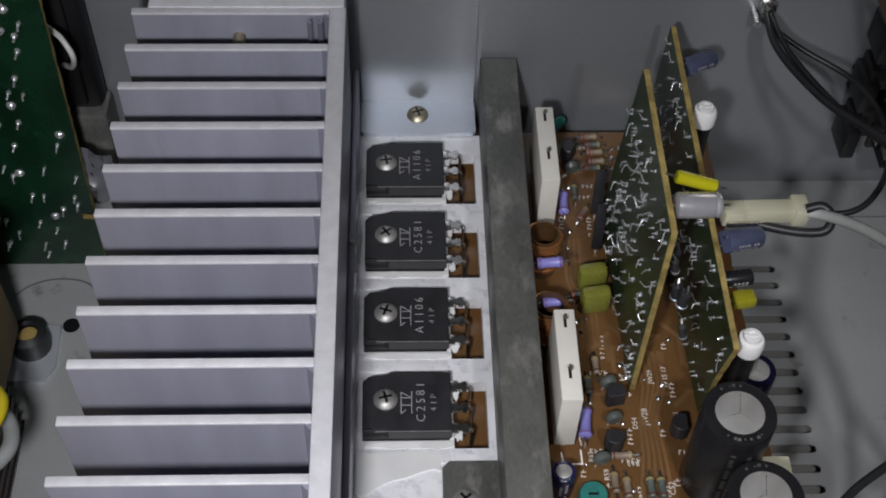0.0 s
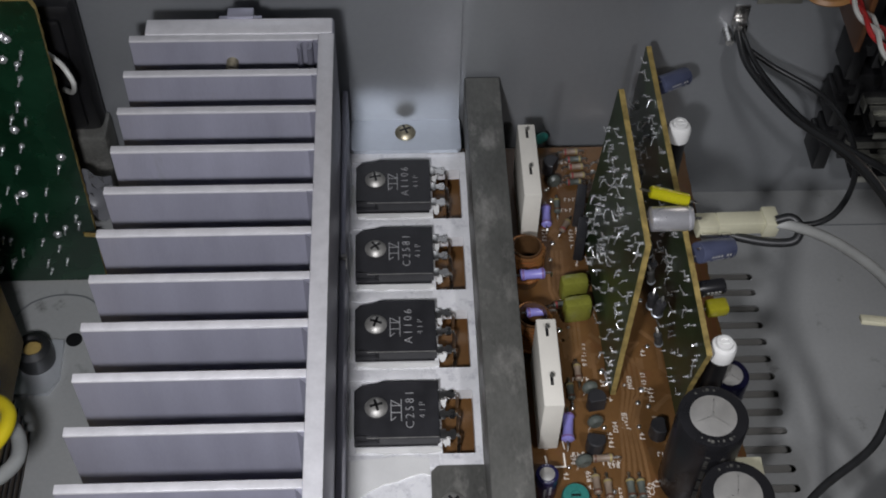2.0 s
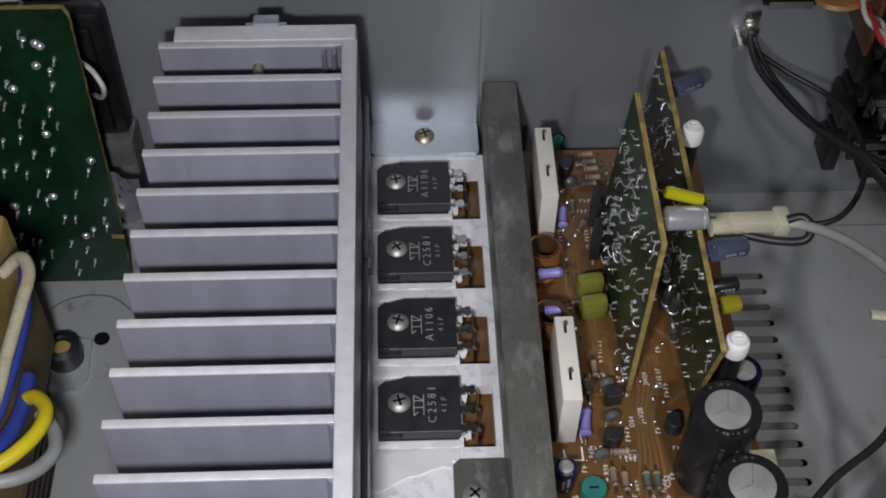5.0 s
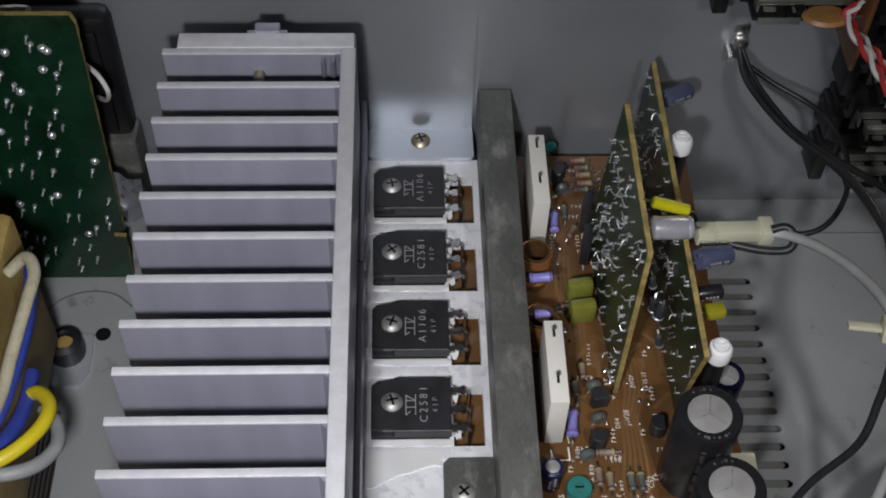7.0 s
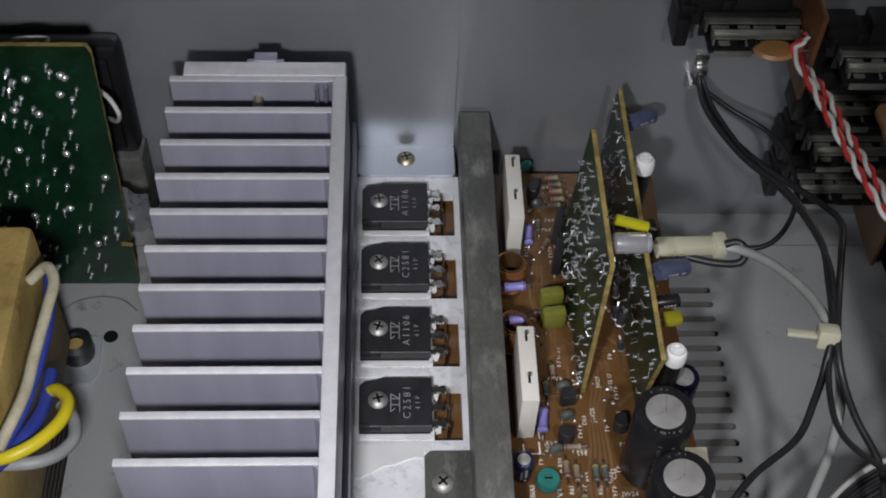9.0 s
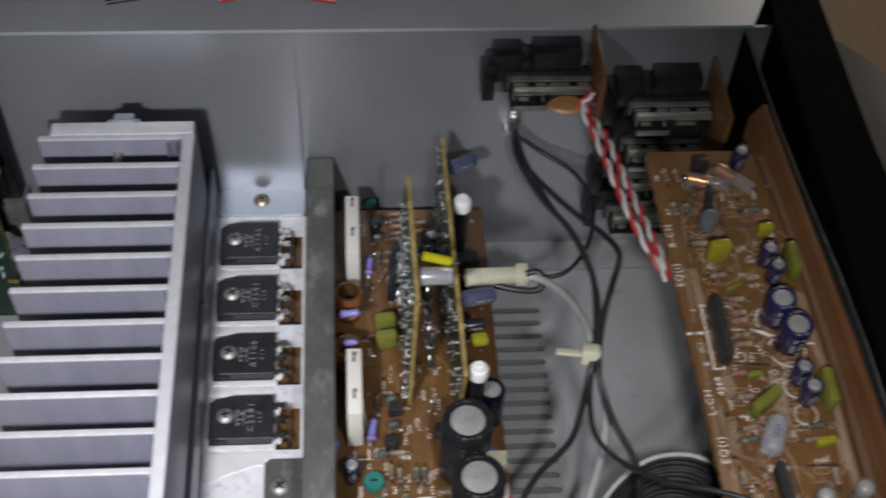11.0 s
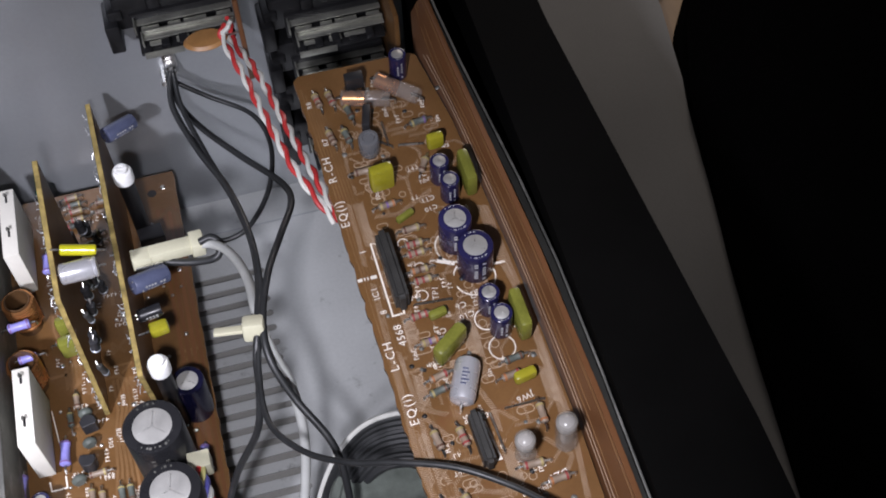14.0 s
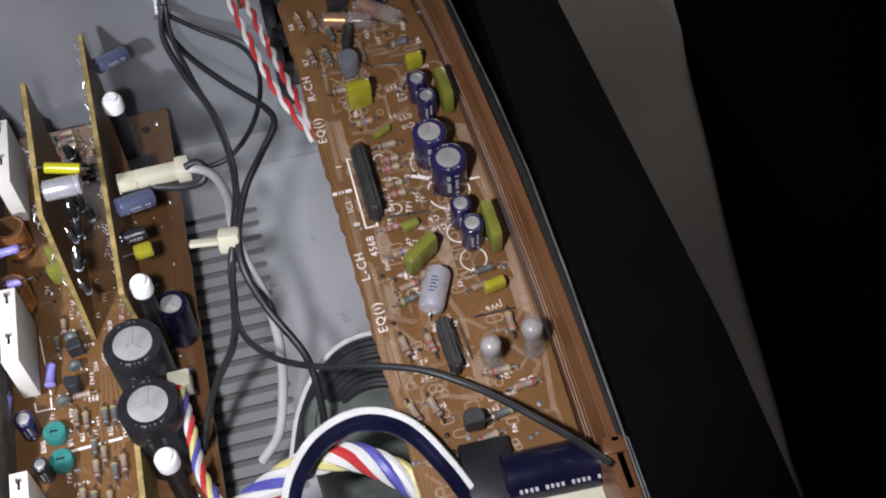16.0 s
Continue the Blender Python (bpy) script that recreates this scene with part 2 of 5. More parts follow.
def mesh_of(name, bm, mat, smooth=True):
    bmesh.ops.recalc_face_normals(bm, faces=bm.faces)
    bmesh.ops.scale(bm, vec=(U, U, U), verts=bm.verts)
    me = bpy.data.meshes.new(name)
    bm.to_mesh(me); bm.free()
    me.materials.append(mat)
    if smooth:
        me.shade_smooth()
        me.set_sharp_from_angle(angle=radians(38))
    return me


def part(name, bm, mat, parent, label="", smooth=True):
    ob = new(name, mesh_of(name, bm, mat, smooth))
    ob.parent = parent
    return tagged(ob, label)


def thing(name, label, category, m=None, group="", kind=""):
    ob = new(name)
    ob.empty_display_size = 0.005
    if m is not None: ob.matrix_basis = m
    return tagged(ob, label, category, group, kind)


def solid(name, bm, mat, label, category, m=None, group="", kind="", smooth=True):
    ob = new(name, mesh_of(name, bm, mat, smooth))
    if m is not None: ob.matrix_basis = m
    return tagged(ob, label, category, group, kind)


def lettering(name, text, size, mat, parent, m, label="", depth=0.03, space=1.0, thin=0.0):
    """Raised printed characters; size is the letter height in millimetres."""
    cu = bpy.data.curves.new(name, "FONT")
    cu.body, cu.size, cu.extrude, cu.align_x, cu.align_y = text, size * U * 1.4, depth * U, "CENTER", "CENTER"
    cu.resolution_u, cu.space_character, cu.offset = 2, space, -thin * U
    tmp = bpy.data.objects.new(name, cu)
    scene.collection.objects.link(tmp)
    dg = bpy.context.evaluated_depsgraph_get()
    me = bpy.data.meshes.new_from_object(tmp.evaluated_get(dg))
    bpy.data.objects.remove(tmp)
    me.materials.clear(); me.materials.append(mat)
    ob = new(name, me)
    ob.parent, ob.matrix_basis = parent, m
    return tagged(ob, label)

# ---- the chassis ----
WALL_Y, RIM_Z, SIDE_X = 247.0, 111.0, 179.0
SLOT_Y = [214.0 - 5.76 * k for k in range(26)]


def chassis_floor():
    """One sheet with a row of ventilation slots cut through it."""
    bm = bmesh.new()
    x0, x1, lo, hi, t, w = -320.0, SIDE_X, 78.0, 111.5, 0.5, 1.2
    box(bm, x0, lo, -140, WALL_Y, -t, 0)
    box(bm, hi, x1, -140, WALL_Y, -t, 0)
    edges = [WALL_Y] + [e for y in SLOT_Y for e in (y + w, y - w)] + [-140]
    for a, b in zip(edges[0::2], edges[1::2]):
        box(bm, lo, hi, b, a, -t, 0)
    # rounded slot ends
    for y in SLOT_Y:
        n = 6
        arc = [(hi - w + w * math.cos(a), y + w * math.sin(a)) for a in [math.pi / 2 * (1 - s / n) for s in range(n + 1)]]
        prism(bm, arc + [(hi, y + w)], -t, -0.004)
        arc = [(hi - w + w * math.cos(a), y + w * math.sin(a)) for a in [-math.pi / 2 * s / n for s in range(n + 1)]]
        prism(bm, arc + [(hi, y - w)], -t, -0.004)
    floor = solid("floor", bm, FLOORM, "grey galvanised steel chassis floor with a row of ventilation slots", "floor", kind="structure")
    bm = bmesh.new(); box(bm, -320, SIDE_X, WALL_Y - 14.3, WALL_Y - 13.8, -0.02, 0.12)
    part("seam", bm, STEEL, floor)
    bm = bmesh.new()
    prism(bm, [(-84.1 + 2.3 * math.cos(k * math.pi / 8), 196.3 + 2.3 * math.sin(k * math.pi / 8)) for k in range(16)], -0.3, 0.15)
    part("hole", bm, BLACK, floor, "small round black hole")
    return floor


chassis_floor()
bm = bmesh.new()
box(bm, -320, SIDE_X + 2, WALL_Y, WALL_Y + 1.2, -1.2, RIM_Z - 0.5)
wall = solid("wall_north", bm, STEEL, "smooth blue-grey painted steel rear panel", "wall", kind="structure")
bm = bmesh.new()
prism(bm, [(-320, WALL_Y - 0.4), (174.5, WALL_Y - 0.4), (182.0, WALL_Y + 15), (-320, WALL_Y + 15)], RIM_Z - 0.45, RIM_Z + 0.8)
part("flange", bm, RIM, wall, "bright folded zinc top flange")
SIDE_LINE = [(179.4, -140), (179.4, 40), (179.6, 90), (179.2, 120), (177.8, 145), (176.0, 165), (174.2, 186), (172.9, 206), (171.6, WALL_Y - 0.6)]
# side plate; its black colour stands for the shade in the gap beside it
bm = bmesh.new()
prism(bm, SIDE_LINE + [(x + 0.5, y) for x, y in SIDE_LINE[::-1]], -1.2, RIM_Z - 0.6)
side = solid("wall_east", bm, BLACKPAINT, "bright-edged folded steel side plate of the chassis, coloured black as the shaded gap", "wall", kind="structure")
bm = bmesh.new()
tube(bm, [(x + 0.25, y, RIM_Z - 0.5) for x, y in SIDE_LINE], 0.3, 6)
part("edge", bm, ZINC, side, "bare bright sheet edge")
bm = bmesh.new()
prism(bm, SIDE_LINE[:-1] + [(x - 1.5, y) for x, y in SIDE_LINE[-2::-1]], RIM_Z - 3.0, RIM_Z - 1.8)
part("lip", bm, GREYSTEEL, side, "narrow dull grey folded lip")
bm = bmesh.new()
prism(bm, [(SIDE_X + 1.6, -160), (SIDE_X + 1.6, WALL_Y - 2), (183, WALL_Y + 16), (183, WALL_Y + 46), (197.5, WALL_Y + 46), (199, 190), (206.5, 69), (209, -160)], -5.5, RIM_Z + 3)
solid("side_panel", bm, BLACKPAINT, "matt black side panel of the amplifier case", "side panel", kind="structure")
bm = bmesh.new(); box(bm, -322, -320, -140, WALL_Y, -1.2, RIM_Z)
solid("wall_west", bm, STEEL, "grey painted steel chassis side plate", "wall", kind="structure")
bm = bmesh.new(); box(bm, -320, SIDE_X, -142, -140, -1.2, RIM_Z)
solid("wall_south", bm, STEEL, "grey painted steel chassis front plate", "wall", kind="structure")
# the bench beyond the case
bm = bmesh.new(); box(bm, -1500, 1500, -1500, 1500, -34, -14)
solid("ground", bm, WOOD, "brown varnished wooden bench top under the amplifier", "bench", kind="structure")
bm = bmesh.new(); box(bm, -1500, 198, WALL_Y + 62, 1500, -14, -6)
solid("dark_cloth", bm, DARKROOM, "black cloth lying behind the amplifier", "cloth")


def cloth():
    """A crumpled sheet under the case whose edge shows beside it."""
    bm = bmesh.new()
    n, rows = 48, []
    for k in range(n + 1):
        y = 366 - 690 * k / n
        b = 284 + 1.5 * math.sin(k * 0.55 + 1) - max(0, 300 - y) * 0.10 - max(0, y - 345) * 0.9
        row = [bm.verts.new((x, y, -5.4 - (0.0 if x < 150 else 1.2))) for x in (-330, -100, 78, 112, 196)]
        row += [bm.verts.new((200 + (b - 200) * s / 8, y, -8.5 + 2.2 * math.sin(s * 0.9 + k * 0.35) + 1.2 * math.sin(k * 0.9 + s * 0.4))) for s in range(1, 9)]
        rows.append(row)
    for p, q in zip(rows, rows[1:]):
        for s in range(len(p) - 1):
            bm.faces.new((p[s], p[s + 1], q[s + 1], q[s]))
    bm.normal_update()
    bmesh.ops.solidify(bm, geom=bm.faces[:], thickness=0.8)
    solid("cloth", bm, CLOTH, "crumpled pale grey cloth under and beside the black case", "cloth")


cloth()
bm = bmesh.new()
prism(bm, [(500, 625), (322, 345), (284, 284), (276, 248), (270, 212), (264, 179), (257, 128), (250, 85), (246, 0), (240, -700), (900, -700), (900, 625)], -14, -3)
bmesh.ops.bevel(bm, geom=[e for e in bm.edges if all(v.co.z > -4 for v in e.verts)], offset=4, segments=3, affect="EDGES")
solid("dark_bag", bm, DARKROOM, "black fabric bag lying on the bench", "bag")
t = thing("knob", "dark round knob with a brown rim lying on the bench", "knob", mm(287, 320, -14))
bm = bmesh.new(); lathe(bm, [(0, 0), (8.5, 0), (8.5, 5), (7.6, 6), (0, 6)], 24); part("rim", bm, BROWNCORE, t, "brown turned rim")
bm = bmesh.new(); lathe(bm, [(5.8, 5.8), (5.6, 9), (4.4, 10), (0, 10)], 24); part("cap", bm, BLACK, t)


# ---- heat sink and transistor shelf ----
FIN_Y = [222.6 - 11.93 * k for k in range(14)]


def heat_sink():
    h = thing("heat_sink", "large silver aluminium heat sink with many upright fins", "heat sink", mm(-33, 150, 0))
    ox, oy = 33, -150

    def P(name, bm, label=""):
        bmesh.ops.translate(bm, vec=(ox, oy, 0), verts=bm.verts)
        part(name, bm, ALU, h, label)
    bm = bmesh.new(); box(bm, -10.9, -7.2, 60, 228.0, 4, 89.6, 0.35)
    P("spine", bm)
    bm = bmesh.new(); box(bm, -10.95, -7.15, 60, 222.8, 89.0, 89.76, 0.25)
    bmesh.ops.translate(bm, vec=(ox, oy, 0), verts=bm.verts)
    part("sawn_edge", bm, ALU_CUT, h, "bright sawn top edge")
    for k, y in enumerate(FIN_Y):
        bm = bmesh.new()
        box(bm, -56.1, -10.0, y - 1.75, y + 0.15, 6, 89.6, 0.3)
        prism(bm, [(-10.9, y - 3.2), (-12.6, y - 1.5), (-10.9, y - 1.5)], 6, 89.45)
        P("fin", bm)
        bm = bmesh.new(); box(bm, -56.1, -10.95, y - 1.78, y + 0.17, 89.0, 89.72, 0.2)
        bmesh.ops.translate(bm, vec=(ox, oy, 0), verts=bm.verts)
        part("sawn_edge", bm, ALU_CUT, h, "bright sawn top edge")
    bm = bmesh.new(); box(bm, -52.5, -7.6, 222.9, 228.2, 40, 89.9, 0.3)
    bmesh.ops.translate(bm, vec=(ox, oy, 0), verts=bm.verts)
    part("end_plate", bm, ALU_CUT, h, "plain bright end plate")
    bm = bmesh.new(); box(bm, -33.2, -26.8, 228.2, 231.6, 60, 90.4, 0.3); box(bm, -35.2, -24.8, 228.0, 229.4, 60, 89.8, 0.2)
    P("tab", bm)
    # the open screw channel in the first fin
    bm = bmesh.new()
    n = 12
    outer = [(-14.2 + 1.9 * math.cos(a), 219.2 + 1.9 * math.sin(a)) for a in [radians(-60 + 290 * s / n) for s in range(n + 1)]]
    inner = [(-14.2 + 1.1 * math.cos(a), 219.2 + 1.1 * math.sin(a)) for a in [radians(-60 + 290 * s / n) for s in range(n + 1)]]
    prism(bm, outer + inner[::-1], 10, 89.2)
    P("screw_channel", bm)
    return h


heat_sink()
bm = bmesh.new(); lathe(bm, [(0, 0), (1.3, 0), (1.3, 9), (0, 9)], 12)
for k in range(9):
    lathe(bm, [(1.3, k), (1.55, k + 0.5), (1.3, k + 1)], 12)
solid("bolt", bm, BRASS, "brass bolt end poking through the first heat sink fin", "bolt", mm(-32.1, 221.1, 82.7) @ pose(0, 0, 0, 90, 0, 0))

SHELF_Z, TR_Y = 35.3, [218.8, 195.1, 171.4, 147.6]


def shelf():
    s = thing("transistor_shelf", "bright aluminium angle shelf with pockets and lead openings for four transistors", "bracket", mm(10, 150, 0))
    bm = bmesh.new()
    holes = [(y - 9.6, y + 7.7) for y in TR_Y]
    x0, x1, h0, h1 = -5.6, 26.4, 16.9, 24.7
    t0, t1 = SHELF_Z - 4, SHELF_Z
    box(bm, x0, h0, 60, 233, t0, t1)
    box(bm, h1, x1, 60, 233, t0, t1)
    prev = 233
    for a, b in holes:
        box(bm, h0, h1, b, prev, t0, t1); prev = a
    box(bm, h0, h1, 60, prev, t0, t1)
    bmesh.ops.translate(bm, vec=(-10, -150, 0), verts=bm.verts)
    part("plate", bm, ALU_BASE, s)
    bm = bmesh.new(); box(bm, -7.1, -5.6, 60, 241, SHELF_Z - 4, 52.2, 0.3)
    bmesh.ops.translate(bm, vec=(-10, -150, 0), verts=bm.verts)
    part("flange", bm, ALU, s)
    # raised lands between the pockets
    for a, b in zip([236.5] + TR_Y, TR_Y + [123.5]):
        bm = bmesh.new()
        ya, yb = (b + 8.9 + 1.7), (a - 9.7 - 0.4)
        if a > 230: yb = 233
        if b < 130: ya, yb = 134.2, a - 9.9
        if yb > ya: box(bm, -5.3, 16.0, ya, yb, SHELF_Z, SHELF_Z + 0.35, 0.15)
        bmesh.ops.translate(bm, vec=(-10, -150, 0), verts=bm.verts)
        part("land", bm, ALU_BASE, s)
    rnd = random.Random(4)
    bm = bmesh.new()
    pts = [(-5.2, 136.5), (-5.2, 127.2), (-3, 126.6), (0, 128.5), (3, 130.4), (6, 130.9), (9, 132.2), (12, 132.6), (13.6, 132.2), (13.6, 136.8), (8, 137.4), (2, 136.6)]
    prism(bm, [(x - 10 + rnd.uniform(-0.3, 0.3), y - 150 + rnd.uniform(-0.3, 0.3)) for x, y in pts], SHELF_Z, SHELF_Z + 0.42)
    part("heat_compound", bm, WHITEP, s, "dried white heat compound on the plate")
    return s


shelf()
t = thing("fixing_tab", "pale steel fixing tab folded out of the rear panel", "bracket", mm(10, 240, SHELF_Z))
bm = bmesh.new()
prism(bm, [(-15.4, -6.6), (-14.4, -7.4), (14.4, -7.4), (15.4, -6.6), (15.4, 4.2), (-15.4, 4.2)], 0.4, 1.6)
part("foot", bm, PLATE, t)
bm = bmesh.new()
prism(bm, [(4.2, 0.4), (6.88, 0.4), (6.88, 74), (4.3, 8), (4.2, 2.0)], -15.2, 15.2, Matrix(((0, 0, 1, 0), (1, 0, 0, 0), (0, 1, 0, 0), (0, 0, 0, 1))))
part("upstand", bm, STEEL, t, "smooth upstand against the rear panel")


def cross_screw(name, label, x, y, z, r, mat, turn, group="", dome=0.55):
    s = thing(name, label, "screw", mm(x, y, z, 0, 0, turn), group)
    bm = bmesh.new()
    lathe(bm, [(0, r * dome), (r * 0.35, r * dome * 0.97), (r * 0.75, r * dome * 0.75), (r, r * dome * 0.2), (r, 0), (0, 0)], 24)
    part("head", bm, mat, s)
    bm = bmesh.new()
    for a in (0, 90):
        box(bm, -r * 0.55, r * 0.55, -r * 0.11, r * 0.11, r * dome * 0.80, r * dome + 0.03, 0, pose(0, 0, 0, 0, 0, a))
    part("cross_slot", bm, BLACK, s, "dark recessed cross")
    return s


cross_screw("screw", "brass cross-head screw in the rear fixing tab", 9.9, 239.3, SHELF_Z + 1.6, 2.9, BRASS, 20)


def power_transistor(y, code, turn):
    t = thing("power_transistor", "black epoxy power transistor lettered %s, screwed to the shelf" % code, "transistor", mm(6.3, y, SHELF_Z), "output transistors")
    bm = bmesh.new()
    c = [(-10.0, -6.6), (-10.0, 5.2), (-8.6, 6.6), (-5.5, 6.6), (-3.5, 7.8), (10, 7.8), (10, -7.8), (-4, -7.8), (-5, -6.9), (-9.4, -6.9)]
    prism(bm, c, 1.6, 4.6)
    bmesh.ops.bevel(bm, geom=[e for e in bm.edges if all(v.co.z > 4 for v in e.verts)], offset=0.25, segments=2, affect="EDGES")
    part("body", bm, EPOXY, t)
    bm = bmesh.new(); box(bm, -10.0, 9.6, -7.6, 7.4, 0.05, 1.6, 0.15)
    part("tab", bm, EPOXY, t)
    bm = bmesh.new(); box(bm, -9.7, 10.4, -9.2, -7.9, 0.05, 0.6, 0.25)
    part("heat_compound", bm, WHITEP, t, "smear of white heat compound")
    rnd = random.Random(int(y * 10))
    for (cx, cy, rx, ry) in ((-2, -8.9, 7, 0.9), (6, -9.0, 4.5, 0.8), (-10.9, -2, 0.7, 5), (11.2, 4.6, 0.9, 2.2), (11.6, -6.5, 1.0, 2.0)):
        bm = bmesh.new()
        prism(bm, [(cx + rx * rnd.uniform(0.6, 1.15) * math.cos(k * math.pi / 9), cy + ry * rnd.uniform(0.6, 1.15) * math.sin(k * math.pi / 9)) for k in range(18)], 0.3, 0.62 + 0.02 * cx / 10)
        part("heat_compound", bm, WHITEP, t, "smear of white heat compound")
    bm = bmesh.new(); box(bm, -7.0, 9.9, -7.82, -7.6, 4.57, 4.63)
    part("moulding_line", bm, NICKEL, t)
    for k in (-1, 0, 1):
        bm = bmesh.new()
        yy = 5.45 * k - 0.3
        box(bm, 9.8, 11.5, yy - 1.35, yy + 1.35, 1.9, 2.5, 0.1)
        prism(bm, [(11.4, yy - 0.75), (12.3, yy - 0.75), (12.6, yy - 1.2), (13.6, yy - 1.2), (13.9, yy - 0.5), (13.9, yy + 0.5), (13.6, yy + 1.2), (12.6, yy + 1.2), (12.3, yy + 0.75), (11.4, yy + 0.75)], 1.9, 2.42)
        tube(bm, [(13.5, yy, 2.1), (14.2, yy, 1.9), (14.6, yy, 0.9), (14.7, yy, -7)], 0.42, 6)
        part("lead", bm, TIN, t)
    up = lambda x, yy: mm(x, yy, 4.64, 0, 0, 90)
    lettering("lettering", code, 2.1, INK, t, up(3.2, -0.2), "pale printed type number", space=1.42, thin=0.05)
    lettering("lettering", "41P", 1.5, INK, t, up(6.1, -0.4), "pale printed batch code", space=1.6, thin=0.05)
    # maker's mark, as plain strokes
    bm = bmesh.new()
    for a, b in (((-1.3, -3.2), (-1.3, 2.4)), ((1.1, -3.2), (1.1, 2.6)), ((-1.3, -1), (1.1, -1.0)), ((-1.3, 0.9), (1.1, 0.9)), ((-1.3, 2.4), (1.1, 0.9)), ((-1.3, -3.2), (-0.2, -2.2))):
        dx, dy = b[0] - a[0], b[1] - a[1]
        L = math.hypot(dx, dy)
        box(bm, 0, L, -0.09, 0.09, 4.58, 4.66, 0, pose(a[0], a[1], 0, 0, 0, math.degrees(math.atan2(dy, dx))))
    part("emblem", bm, INK, t, "simple pale printed mark")
    cross_screw("screw", "worn nickel cross-head screw clamping a power transistor", 1.5, y + 0.4, SHELF_Z + 4.6, 2.75, NICKEL, turn, "transistor screws")
    return t


for y, code, turn in zip(TR_Y, ("A1106", "C2581", "A1106", "C2581"), (10, 35, 70, 15)):
    power_transistor(y, code, turn)


def bar():
    b = thing("support_bar", "dull spotted zinc-plated steel support bar", "bracket", mm(31, 150, 0))
    bm = bmesh.new()
    box(bm, 26.5, 36.0, 60, 245.6, 50.6, 52.0, 0.25)
    box(bm, 26.5, 27.7, 60, 245.6, SHELF_Z + 0.1, 50.6)
    box(bm, 34.8, 36.0, 60, 245.6, 24, 50.6)
    box(bm, 27.7, 34.8, 244.4, 245.6, 36, 50.6)
    bmesh.ops.translate(bm, vec=(-31, -150, 0), verts=bm.verts)
    part("channel", bm, ZINC, b)
    bm = bmesh.new()
    prism(bm, [(14.0, 112), (14.0, 132.5), (15.5, 134), (27, 134), (27, 112)], SHELF_Z + 0.4, SHELF_Z + 1.5)
    bmesh.ops.translate(bm, vec=(-31, -150, 0), verts=bm.verts)
    part("foot", bm, ZINC, b)
    return b


bar()
cross_screw("screw", "nickel cross-head screw holding the support bar's foot", 18.8, 124.3, SHELF_Z + 1.5, 2.9, NICKEL, 40)
bm = bmesh.new(); lathe(bm, [(0, 0), (1.0, 0), (1.0, 4), (0.6, 4.5), (0, 4.5)], 12)
solid("rivet", bm, TIN, "small bright rivet on the edge of the shelf flange", "rivet", mm(-6.2, 183.5, 48.5))

# ---- boards ----
PCB_Z = 28.0


def main_board():
    bm = bmesh.new()
    pts = [(2, 50), (2, 241), (90, 241)]
    ys = [241 - 2.2 * k for k in range(1, 86)]
    pts += [(90.3 + random.uniform(-0.25, 0.25), y) for y in ys] + [(90, 50)]
    prism(bm, pts, PCB_Z - 1.6, PCB_Z)
    return solid("main_board", bm, PHENOLIC, "orange-brown phenolic main circuit board with printed tracks", "circuit board", smooth=False)


MAIN = main_board()
bm = bmesh.new(); lathe(bm, [(0, 0.02), (1.5, 0.02), (1.5, 0.05), (0, 0.05)], 16, Matrix.Translation((82.5, 233.5, PCB_Z)))
part("fixing_hole", bm, BLACK, MAIN, "small dark fixing hole")


def eq_z(y):
    return 96.7 + (y - 97) * 0.075


def eq_board():
    b = thing("equaliser_board", "light brown phenolic circuit board crowded with small components", "circuit board", mm(134, 97, eq_z(97), math.degrees(math.atan(0.075)), 0, 0))
    bm = bmesh.new()
    pts = [(-2.0, 100), (-0.5, 101.6), (29.5, 101.6), (31.2, 100.3), (35.0, 77), (38.4, 33), (40.2, -12), (40.4, -52), (5.0, -52)]
    ys = [-50 + 2.0 * k for k in range(75)]
    pts += [(4.6 - 6.4 * (y + 52) / 152 + random.uniform(-0.3, 0.3), y) for y in ys]
    prism(bm, pts, -1.6, 0)
    part("board", bm, PHENOLIC, b)
    return b


EQ = eq_board()


def selector_board():
    """Stands along the side plate, leaning outwards and bowed with it."""
    foot = [(174.9, 40), (174.7, 85), (173.0, 130), (169.6, 174), (166.2, 198), (167.8, 213)]
    head = [(177.3, 40), (177.0, 85), (175.8, 125), (173.4, 163), (172.0, 190), (171.0, 213)]
    bm = bmesh.new()
    rows = []
    for (xa, ya), (xb, yb) in zip(foot, head):
        z = eq_z(ya) - 1.5
        rows.append([bm.verts.new(q) for q in ((xa, ya, 62), (xa, ya, z), (xb, yb, 109.5), (xb + 1.3, yb, 109.5), (xa + 1.6, ya, z), (xa + 1.6, ya, 62))])
    for a, b in zip(rows, rows[1:]):
        for k in range(6):
            bm.faces.new((a[k], a[(k + 1) % 6], b[(k + 1) % 6], b[k]))
    bm.faces.new(rows[0]); bm.faces.new(rows[-1][::-1])
    b = solid("selector_board", bm, PHENOLIC_DARK, "reddish-brown phenolic board standing upright along the side", "circuit board")
    # long pale hatched runs on its face
    for f, first, last, mat, r in ((0.18, 0, 4, HATCH, 0.10), (0.30, 0, 4, HATCH, 0.10), (0.44, 0, 5, TRACE, 0.16), (0.60, 1, 5, TRACE, 0.14), (0.93, 0, 5, TRACE, 0.16)):
        pts = []
        for (xa, ya), (xb, yb) in list(zip(foot, head))[first:last + 1]:
            z = eq_z(ya) - 1.5
            pts.append((xa + (xb - xa) * f - 0.05, ya + (yb - ya) * f, z + (109.5 - z) * f))
        bm = bmesh.new(); tube(bm, spline(pts, 5), r, 5)
        part("track", bm, mat, b)
    return b


selector_board()


